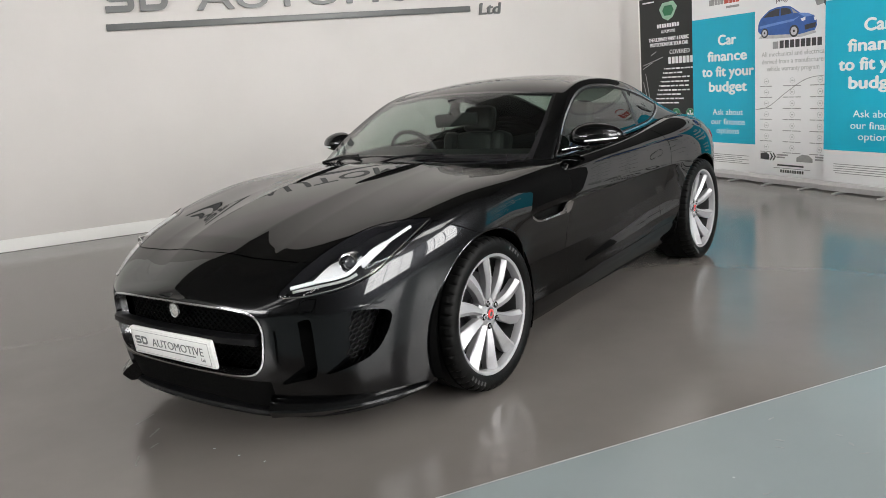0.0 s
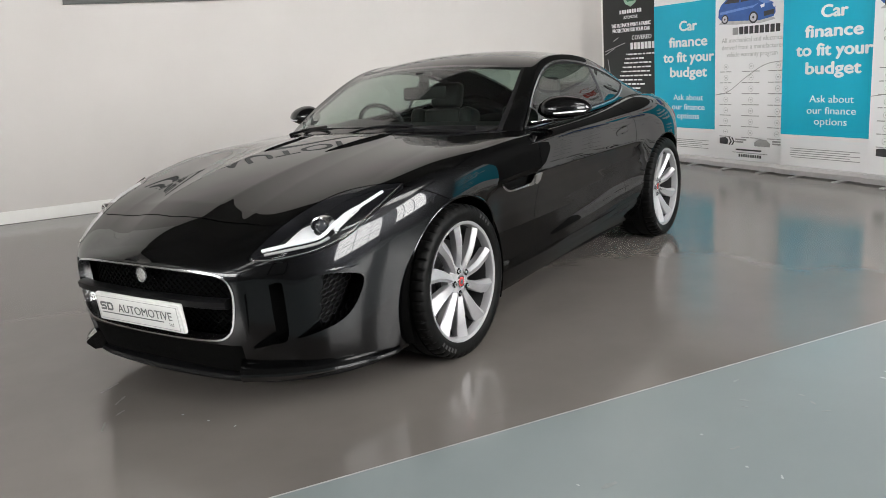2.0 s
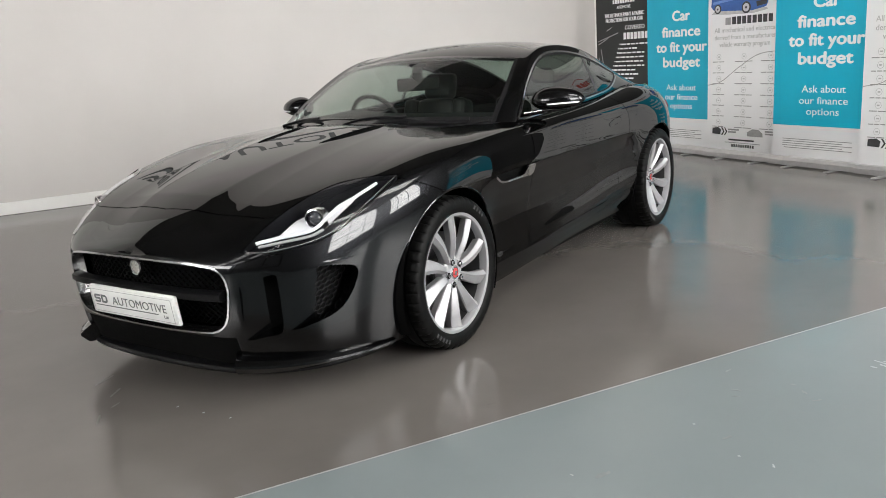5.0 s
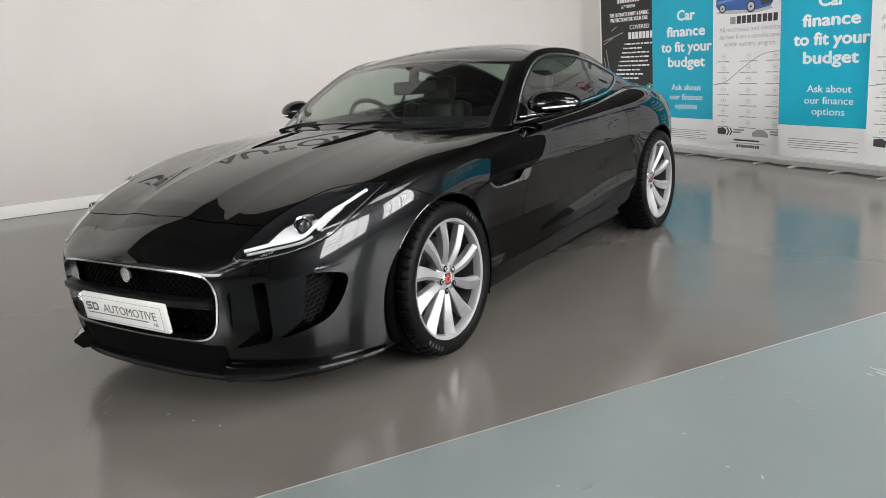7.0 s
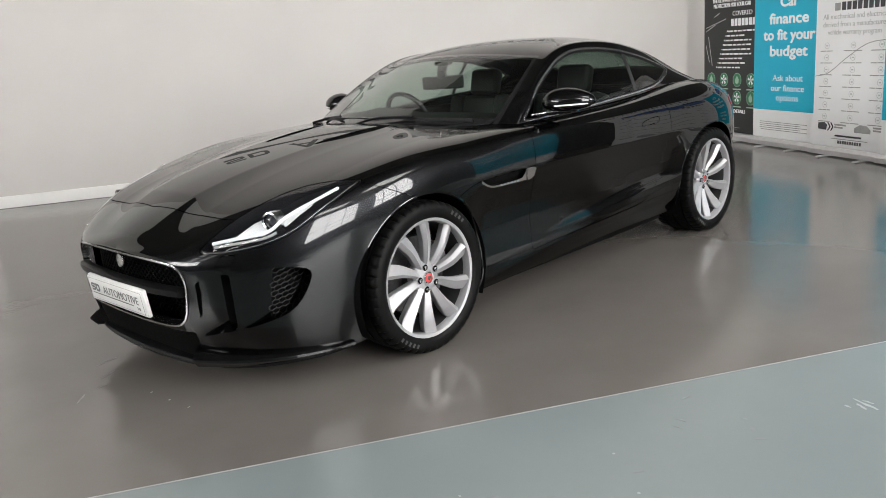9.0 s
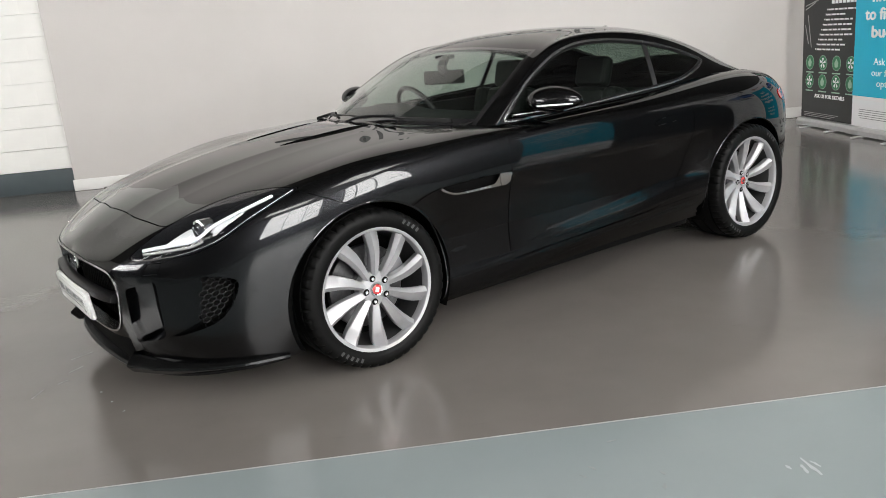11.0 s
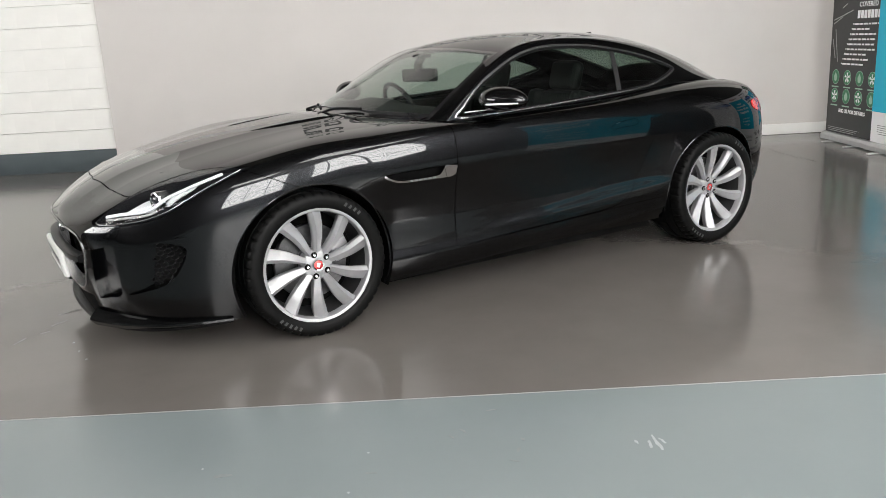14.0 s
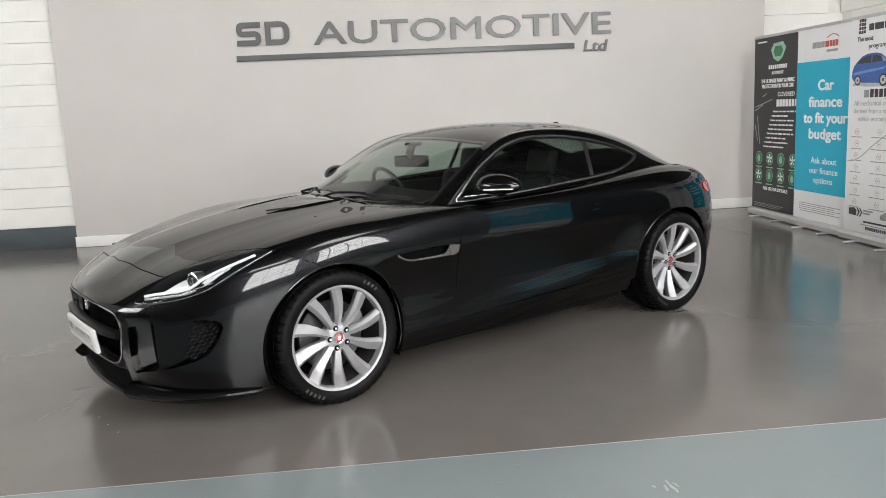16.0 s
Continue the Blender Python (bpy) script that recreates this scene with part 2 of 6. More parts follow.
def prism(bm, pts, depth, m=None, bevel=0.0):
    """A closed outline in x, y, raised by depth in z."""
    a = [bm.verts.new((x, y, 0)) for x, y in pts]
    b = [bm.verts.new((x, y, depth)) for x, y in pts]
    n = len(pts)
    f0 = bm.faces.new(a[::-1])
    f1 = bm.faces.new(b)
    fs = [f0, f1] + [bm.faces.new((a[i], a[(i + 1) % n], b[(i + 1) % n], b[i])) for i in range(n)]
    vs = a + b
    if bevel:
        r = bmesh.ops.bevel(bm, geom=list(f1.edges), offset=bevel, segments=2, profile=0.5, affect="EDGES", clamp_overlap=True)
        vs = list({v for f in r["faces"] for v in f.verts} | {v for v in vs if v.is_valid})
    if m is not None:
        bmesh.ops.transform(bm, matrix=m, verts=vs)
    return vs


def sweep(bm, path, section, up=(0, 0, 1), close=False, caps=True):
    """Carries a closed section of (side, up) along a path of points; section may be a function of the way along, 0 to 1."""
    P = [Vector(p) for p in path]
    n = len(P)
    rings = []
    for i, p in enumerate(P):
        a = P[(i - 1) % n] if (close or i) else P[0]
        b = P[(i + 1) % n] if (close or i < n - 1) else P[-1]
        t = (b - a).normalized()
        u = up(i / max(1, n - 1), p) if callable(up) else Vector(up)
        side = t.cross(u).normalized()
        uu = side.cross(t).normalized()
        sec = section(i / max(1, n - 1)) if callable(section) else section
        rings.append([bm.verts.new(p + side * x + uu * y) for x, y in sec])
    m = len(rings[0])
    for i in range(n if close else n - 1):
        A, B = rings[i], rings[(i + 1) % n]
        for j in range(m):
            k = (j + 1) % m
            bm.faces.new((A[j], A[k], B[k], B[j]))
    if caps and not close:
        bm.faces.new(rings[0][::-1])
        bm.faces.new(rings[-1])
    return rings


def ring_section(rx, ry, n=8):
    return [(rx * math.cos(2 * math.pi * i / n), ry * math.sin(2 * math.pi * i / n)) for i in range(n)]


def smooth_path(pts, n, close=False):
    """A Catmull-Rom curve through points, n steps each."""
    P = [Vector(p) for p in pts]
    m = len(P)
    out = []
    for i in range(m if close else m - 1):
        if close:
            a, b, c, d = P[i - 1], P[i], P[(i + 1) % m], P[(i + 2) % m]
        else:
            a = P[i - 1] if i else 2 * P[0] - P[1]
            b, c = P[i], P[i + 1]
            d = P[i + 2] if i + 2 < m else 2 * P[-1] - P[-2]
        for j in range(n):
            t = j / n
            out.append(0.5 * ((2 * b) + (c - a) * t + (2 * a - 5 * b + 4 * c - d) * t * t + (3 * b - a - 3 * c + d) * t ** 3))
    if not close:
        out.append(P[-1])
    return out


def text(words, size, m, mat, parent, name="letter", depth=0.001, align="CENTER", shear=0.0, offset=0.0, width=None, label="", spacing=1.0, bold=0.0):
    """Letters of Blender's own font, in x and y of the pose m, as wide as asked."""
    cu = bpy.data.curves.new(name, "FONT")
    cu.body, cu.size, cu.extrude, cu.align_x, cu.shear, cu.offset, cu.space_character = words, size, depth, align, shear, offset, spacing
    cu.resolution_u = 3
    tmp = bpy.data.objects.new("tmp", cu)
    me = bpy.data.meshes.new_from_object(tmp)
    bpy.data.objects.remove(tmp)
    bpy.data.curves.remove(cu)
    me.name = name
    xs = [v.co.x for v in me.vertices]
    k = width / (max(xs) - min(xs)) if width else 1.0
    if bold:
        bm = bmesh.new()
        for i, (dx, dy) in enumerate(((0, 0), (bold / k, 0), (-bold / k, 0), (0, bold * 0.7), (0, -bold * 0.7))):
            layer = me.copy()
            layer.transform(Matrix.Translation((dx, dy, i * 0.00012)))
            bm.from_mesh(layer)
            bpy.data.meshes.remove(layer)
        bm.to_mesh(me)
        bm.free()
    me.transform(m @ Matrix.Diagonal((k, 1, 1, 1)))
    return letters(me, mat, parent, name, label)


def letters(me, mat, parent, name, label):
    """Makes every letter of a flat text mesh a part of its own."""
    n = len(me.vertices)
    root = list(range(n))

    def find(i):
        while root[i] != i:
            root[i] = root[root[i]]
            i = root[i]
        return i

    for e in me.edges:
        a, b = find(e.vertices[0]), find(e.vertices[1])
        root[a] = b
    spans = {}
    for v in me.vertices:
        r = find(v.index)
        lo, hi = spans.get(r, (9e9, -9e9))
        spans[r] = (min(lo, v.co.x), max(hi, v.co.x))
    groups = []
    for r, (lo, hi) in sorted(spans.items(), key=lambda q: q[1]):
        g = groups[-1] if groups else None
        if g and min(hi, g[1]) - max(lo, g[0]) > 0.35 * min(hi - lo, g[1] - g[0]):
            g[1] = max(hi, g[1])
            g[2].add(r)
        else:
            groups.append([lo, hi, {r}])
    for lo, hi, roots in groups:
        ids = [i for i in range(n) if find(i) in roots]
        at = {old: k for k, old in enumerate(ids)}
        one = bpy.data.meshes.new(name)
        one.from_pydata([me.vertices[i].co for i in ids], [], [[at[i] for i in p.vertices] for p in me.polygons if p.vertices[0] in at])
        finish(one, mat, False)
        ob = new(name, one)
        ob.parent = parent
        tagged(ob, label)
    bpy.data.meshes.remove(me)
    return groups


def rounded(pts, radii, n=5):
    """A polyline with its corners rounded."""
    P = [Vector((*p, 0)) for p in pts]
    out = [P[0]]
    for a, b, c, r in zip(P, P[1:], P[2:], radii):
        p, q = b + (a - b).normalized() * r, b + (c - b).normalized() * r
        out += [p.lerp(b, t).lerp(b.lerp(q, t), t) for t in (i / n for i in range(n + 1))]
    return out + [P[-1]]


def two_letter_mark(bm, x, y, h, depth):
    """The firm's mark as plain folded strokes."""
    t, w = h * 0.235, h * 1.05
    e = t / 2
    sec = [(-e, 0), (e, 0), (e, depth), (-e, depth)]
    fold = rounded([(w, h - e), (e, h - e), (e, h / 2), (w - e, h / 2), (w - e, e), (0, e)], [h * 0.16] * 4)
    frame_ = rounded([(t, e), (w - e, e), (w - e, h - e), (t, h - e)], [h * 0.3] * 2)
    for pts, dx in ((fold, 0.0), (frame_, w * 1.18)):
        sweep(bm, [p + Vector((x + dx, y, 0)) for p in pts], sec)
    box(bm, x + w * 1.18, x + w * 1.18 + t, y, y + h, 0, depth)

# ---- the showroom ----
def slab(name, u0, u1, w0, w1, z0, z1, mat, label, category, kind="structure", bevel=0.0):
    bm = bmesh.new()
    box(bm, u0, u1, w0, w1, z0, z1, bevel)
    ob = part(name, bm, mat, None, label)
    ob.matrix_world = room(0, 0)
    return tagged(ob, label, category, kind=kind)


W_SEAM = -1.520
floor = slab("floor", U_LEFT, 7.2, W_SEAM, W_WALL + 0.4, -0.2, 0.0, FLOOR, "glossy brown-grey painted concrete showroom floor", "floor")
strip = slab("floor_strip", U_LEFT, 7.2, W_BACK - 0.3, W_SEAM, -0.2, 0.0, STRIP, "blue-grey painted concrete walkway with light scuffs", "floor")
slab("ceiling", U_LEFT - 0.2, 7.2, W_BACK - 0.3, W_WALL + 0.5, H_CEIL, H_CEIL + 0.15, CEIL, "dark grey panelled showroom ceiling", "ceiling")
slab("wall_north", -2.88, 5.82, W_WALL, W_WALL + 0.09, 0, H_CEIL, WALL_BEIGE, "smooth greige painted feature wall behind the sign", "wall")
slab("wall_north_backing", U_LEFT, 7.2, W_WALL + 0.14, W_WALL + 0.4, 0, H_CEIL, JOINT_WHITE, "painted backing of the block wall", "wall")

def floor_mark(base, name, mat, u, w, length, width, turn, label=""):
    """A thin ragged fleck of paint or dirt lying on the floor."""
    rnd = random.Random(round(u * 1000 + w * 10))
    top = [(length * (t - 0.5), width * (0.15 + 0.5 * rnd.random() * math.sin(math.pi * (0.1 + 0.8 * t)))) for t in (0, 0.2, 0.4, 0.6, 0.8, 1)]
    low = [(length * (t - 0.5), -width * (0.15 + 0.5 * rnd.random() * math.sin(math.pi * (0.1 + 0.8 * t)))) for t in (1, 0.8, 0.6, 0.4, 0.2, 0)]
    bm = bmesh.new()
    prism(bm, top + low, 0.0005, pose(u, w, 0, 0, 0, turn))
    return part(name, bm, mat, base, label)


for u, w, length, width, turn in ((1.08, -1.80, 0.035, 0.014, -51), (1.19, -1.65, 0.040, 0.012, 15), (1.28, -1.88, 0.024, 0.014, -60), (1.04, -1.84, 0.028, 0.010, -51), (1.26, -1.95, 0.032, 0.012, -110), (0.78, -2.05, 0.038, 0.014, 1), (0.30, -2.02, 0.060, 0.022, 7), (1.24, -2.02, 0.034, 0.010, -25)):
    floor_mark(strip, "scuff", SCUFF_DARK, u, w, length, width, turn, "small dark scuff")
for u, w, length, width, turn in ((1.715, -1.95, 0.105, 0.016, -85), (1.69, -1.96, 0.050, 0.014, -95), (1.65, -1.94, 0.025, 0.012, -80), (1.735, -1.94, 0.040, 0.012, -70), (0.76, -1.92, 0.010, 0.010, -65), (0.72, -2.16, 0.010, 0.009, -63), (0.76, -2.26, 0.022, 0.009, -124), (0.22, -1.97, 0.012, 0.010, -78)):
    floor_mark(strip, "scrape", SCUFF_PALE, u, w, length, width, turn, "pale scrape in the paint")
for u, w, length, width, turn in ((-1.06, -0.63, 0.09, 0.012, 80), (-0.98, -0.38, 0.09, 0.014, 61), (-1.01, -0.20, 0.11, 0.020, 45), (-0.99, -0.52, 0.05, 0.012, 46), (4.62, 3.54, 0.08, 0.018, -58), (4.63, 3.37, 0.13, 0.020, -81)):
    floor_mark(floor, "scuff", SCUFF_BROWN, u, w, length, width, turn, "faint dark tyre scuff")
for u, w in ((-0.77, -0.69), (-0.61, -0.92), (-0.69, -0.81)):
    floor_mark(floor, "fleck", SCUFF_PALE, u, w, 0.010, 0.010, 20, "pale paint fleck")
bm = bmesh.new()
sweep(bm, smooth_path([(4.56, 4.25, 0.0002), (4.55, 4.0, 0.0002), (4.575, 3.75, 0.0002), (4.57, 3.58, 0.0002), (4.63, 3.30, 0.0002)], 5), [(-0.003, 0), (0.003, 0), (0.003, 0.0004), (-0.003, 0.0004)])
part("crack", bm, SCUFF_BROWN, floor, "fine dark crack in the floor paint")
bm = bmesh.new()
box(bm, -4.5, 6.9, W_SEAM - 0.004, W_SEAM + 0.003, 0.0, 0.0006)
part("paint_edge", bm, SEAM_PALE, floor, "pale raised paint edge between the two floor colours")
bm = bmesh.new()
box(bm, -2.895, 5.82, W_WALL - 0.022, W_WALL - 0.018, 0.0, 0.004)
part("caulk_line", bm, SCUFF_BROWN, floor, "dark line along the foot of the baseboard")

# east wall: unseen stretches are coloured dark, so the flank reflects a dim room
Z_DARK = 2.75
for nm, w0, w1, z0, z1 in (("wall_east", 0.9, W_WALL + 0.14, 0, Z_DARK), ("wall_east_near", EAST_WIN[1], 0.9, 0, Z_DARK), ("wall_east_upper", EAST_WIN[1], W_WALL + 0.14, Z_DARK, H_CEIL), ("wall_east_low", W_BACK, EAST_WIN[1], 0, EAST_WIN[2]), ("wall_east_high", W_BACK, EAST_WIN[1], EAST_WIN[3], H_CEIL), ("wall_east_pier", W_BACK, EAST_WIN[0], EAST_WIN[2], EAST_WIN[3])):
    slab(nm, U_EAST, U_EAST + 0.26, w0, w1, z0, z1, JOINT_WHITE if nm == "wall_east" else BACK_GREY, "painted block side wall" if nm == "wall_east" else "unseen side wall, coloured dark to keep reflections dim", "wall")
# west wall, out of view; dark colour for dimness everywhere but wall_west
for nm, w0, w1, z0, z1 in (("wall_west", WEST_FILL[1], W_WALL + 0.4, 0, H_CEIL), ("wall_west_low", W_BACK, WEST_FILL[1], 0, WEST_FILL[2]), ("wall_west_high", W_BACK, WEST_FILL[1], WEST_FILL[3], H_CEIL), ("wall_west_pier", W_BACK, WEST_FILL[0], WEST_FILL[2], WEST_FILL[3])):
    slab(nm, U_LEFT - 0.25, U_LEFT, w0, w1, z0, z1, BLOCK_WHITE if nm == "wall_west" else BACK_GREY, "plain painted side wall out of view", "wall")

bm = bmesh.new()
box(bm, -2.895, 5.82, W_WALL - 0.018, W_WALL, 0, 0.128, 0.004)
sk = part("baseboard", bm, GLOSS_WHITE)
sk.matrix_world = room(0, 0)
tagged(sk, "white gloss painted baseboard along the greige wall", "baseboard", kind="structure")
bm = bmesh.new()
box(bm, U_LEFT, -2.88, W_WALL + 0.095, W_WALL + 0.125, 0, 0.255, 0.003)
sk = part("baseboard_dark", bm, SLATE)
sk.matrix_world = room(0, 0)
tagged(sk, "slate-blue painted lower band of the block wall", "baseboard", kind="structure")

# unseen back wall, its dimness put into the grey
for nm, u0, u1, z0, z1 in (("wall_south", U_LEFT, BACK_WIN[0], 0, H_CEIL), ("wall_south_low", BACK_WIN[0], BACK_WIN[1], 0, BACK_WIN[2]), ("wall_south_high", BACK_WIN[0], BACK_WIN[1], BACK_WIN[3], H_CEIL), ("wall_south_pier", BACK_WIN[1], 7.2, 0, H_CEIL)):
    slab(nm, u0, u1, W_BACK - 0.25, W_BACK, z0, z1, BACK_GREY, "unseen back wall, coloured dark to keep reflections dim", "wall")


def high_window(name, m, wide, z0, z1, daylight):
    """A glazed band with thin transoms; x along, z up, the room on the -y side."""
    win = tagged(new(name), "unseen high glazed band with thin grey transoms", "window", kind="structure")
    win.matrix_world = m
    n = 8
    for i in range(n + 1):
        z = z0 + (z1 - z0) * i / n
        bm = bmesh.new()
        box(bm, -wide / 2, wide / 2, 0.0, 0.06, z - (0.05 if i in (0, 2, n) else 0.012), z + (0.05 if i in (0, 2, n) else 0.012))
        part("transom", bm, BEAM, win)
    for i in range(4):
        x = -wide / 2 + wide * i / 3
        bm = bmesh.new()
        box(bm, x - 0.03, x + 0.03, 0.005, 0.055, z0, z1)
        part("mullion", bm, BEAM, win)
    bm = bmesh.new()
    box(bm, -wide / 2, wide / 2, 0.30, 0.32, z0, z1)
    part("backdrop", bm, daylight, win, "bright glow standing for daylight outside")


high_window("window_1", room((BACK_WIN[0] + BACK_WIN[1]) / 2, W_BACK, 0, 180), BACK_WIN[1] - BACK_WIN[0], BACK_WIN[2], BACK_WIN[3], DAYLIGHT)
high_window("window_2", room(U_EAST, (EAST_WIN[0] + EAST_WIN[1]) / 2, 0, -90), EAST_WIN[1] - EAST_WIN[0], EAST_WIN[2], EAST_WIN[3], DAYLIGHT)
# made-up west opening; its glow only brightens the banners
high_window("added_west_band", room(U_LEFT, (WEST_FILL[0] + WEST_FILL[1]) / 2, 0, 90), WEST_FILL[1] - WEST_FILL[0], WEST_FILL[2], WEST_FILL[3], WEST_GLOW)

# white painted blocks, laid in half bond
COURSE, BLOCK = 0.2432, 0.486
bm = bmesh.new()
box(bm, 0.0, BLOCK, 0, 0.035, 0.003, COURSE - 0.003)
block_mesh = bpy.data.meshes.new("block")
bmesh.ops.recalc_face_normals(bm, faces=bm.faces)
bm.to_mesh(block_mesh)
bm.free()
finish(block_mesh, BLOCK_WHITE, False)


def block_run(wall, place, n, z_from, z_to):
    """Courses of blocks along a wall; place(i) gives the pose of a block's lower corner."""
    c = int(z_from / COURSE)
    while 0.014 + c * COURSE < z_to - 0.1:
        for i in range(n):
            ob = new("block", block_mesh)
            ob.parent = wall
            ob.matrix_world = place(i * BLOCK + (c % 2) * BLOCK / 2, 0.014 + c * COURSE)
        c += 1


wall_left = tagged(new("wall_blocks_left"), "white painted concrete block wall in half bond", "wall", kind="structure")
block_run(wall_left, lambda d, z: room(-2.885 + BLOCK / 2 - BLOCK - d, W_WALL + 0.105, z), 7, 0.25, H_CEIL)
wall_far = tagged(new("wall_blocks_far"), "white painted concrete block wall beside the greige wall", "wall", kind="structure")
block_run(wall_far, lambda d, z: room(5.52 + d - BLOCK / 2, W_WALL + 0.105, z), 3, 1.2, H_CEIL)
wall_right = tagged(new("wall_blocks_right"), "white painted concrete block wall behind the banners", "wall", kind="structure")
block_run(wall_right, lambda d, z: room(6.94, W_WALL + 0.10 - d, z, -90) @ pose(0, -0.035, 0), 9, 1.2, Z_DARK)

# unseen glowing roof sheets with steel purlins under them
for lu, lw, lx, ly, watts in ROOF:
    rl = thing("rooflight", "unseen glowing rooflight sheet between steel purlins", "rooflight", room(lu, lw, H_CEIL), "rooflights")
    bm = bmesh.new()
    box(bm, -lx / 2 - 0.02, lx / 2 + 0.02, -ly / 2 - 0.02, ly / 2 + 0.02, -0.012, -0.002)
    part("sheet", bm, ROOF_GLOW, rl)
    for x in (-1.1, -0.55, 0.0, 0.55, 1.1):
        bm = bmesh.new()
        box(bm, x - 0.02, x + 0.02, -ly / 2, ly / 2, -0.11, -0.035)
        part("purlin", bm, BEAM, rl)

# sign on the greige wall
sign = thing("wall_sign", "raised grey company lettering over a long grey bar", "sign", room(0, W_WALL, 0) @ pose(0, 0, 0, 90, 0, 0))
bm = bmesh.new()
box(bm, -0.785, 3.342, 2.125, 2.192, 0.004, 0.034, 0.002)
part("bar", bm, SIGN_GREY, sign)
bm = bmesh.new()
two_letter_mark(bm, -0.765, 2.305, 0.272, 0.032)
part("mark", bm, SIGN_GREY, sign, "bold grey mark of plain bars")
text("AUTOMOTIVE", 0.375, pose(1.985, 2.292, 0.018), SIGN_GREY, sign, "letter", 0.015, width=3.66, bold=0.006)
text("Ltd", 0.19, pose(3.60, 2.085, 0.018), SIGN_GREY, sign, "letter", 0.015, width=0.30, shear=0.15, bold=0.004)

# ---- the car's skin: a smooth sheet over a cage of feature lines ----
# front axle at x = 0, nose towards -x; v is the distance from the middle plane
MIRROR = np.array((1.0, -1.0, 1.0))


def cage(lines):
    return np.array(lines, float)


def padded(C, ends):
    """One ghost line on each side: mirrored in the middle plane or carried straight on."""
    def ghost(a, b, how):
        return b * MIRROR if how == "m" else 2 * a - b
    C = np.concatenate([ghost(C[:1], C[1:2], ends[0]), C, ghost(C[-1:], C[-2:-1], ends[1])], 0)
    return np.concatenate([ghost(C[:, :1], C[:, 1:2], ends[2]), C, ghost(C[:, -1:], C[:, -2:-1], ends[3])], 1)


def at_nodes(C, ends):
    P = padded(C, ends)
    P = (P[:-2] + 4 * P[1:-1] + P[2:]) / 6
    return (P[:, :-2] + 4 * P[:, 1:-1] + P[:, 2:]) / 6


def basis(t, n, order=0):
    t = np.asarray(t, float)
    i = np.clip(np.floor(t).astype(int), 0, n - 2)
    f = t - i
    M = np.zeros((len(t), n + 2))
    if order == 0:
        w = [(1 - f) ** 3 / 6, (3 * f ** 3 - 6 * f ** 2 + 4) / 6, (-3 * f ** 3 + 3 * f ** 2 + 3 * f + 1) / 6, f ** 3 / 6]
    else:
        w = [-(1 - f) ** 2 / 2, (9 * f ** 2 - 12 * f) / 6, (-9 * f ** 2 + 6 * f + 3) / 6, f ** 2 / 2]
    for j in range(4):
        M[np.arange(len(t)), i + j] += w[j]
    return M


class Skin:
    """A cubic B-spline sheet drawn close to its cage; k runs across, s along."""

    def __init__(self, lines, ends, tight=2):
        T = cage(lines)
        C = T.copy()
        for _ in range(tight):
            C = C + 0.9 * (T - at_nodes(C, ends))
        self.K, self.S = T.shape[:2]
        self.Cp = padded(C, ends)

    def at(self, k, s):
        """Points and outward normals on the grid k by s."""
        k, s = np.atleast_1d(k), np.atleast_1d(s)
        B0, B1 = basis(k, self.K), basis(k, self.K, 1)
        S0, S1 = basis(s, self.S), basis(s, self.S, 1)
        P = np.einsum("ik,ksc,js->ijc", B0, self.Cp, S0)
        dk = np.einsum("ik,ksc,js->ijc", B1, self.Cp, S0)
        ds = np.einsum("ik,ksc,js->ijc", B0, self.Cp, S1)
        n = np.cross(ds, dk)
        n /= np.maximum(np.linalg.norm(n, axis=2, keepdims=True), 1e-9)
        return P, n


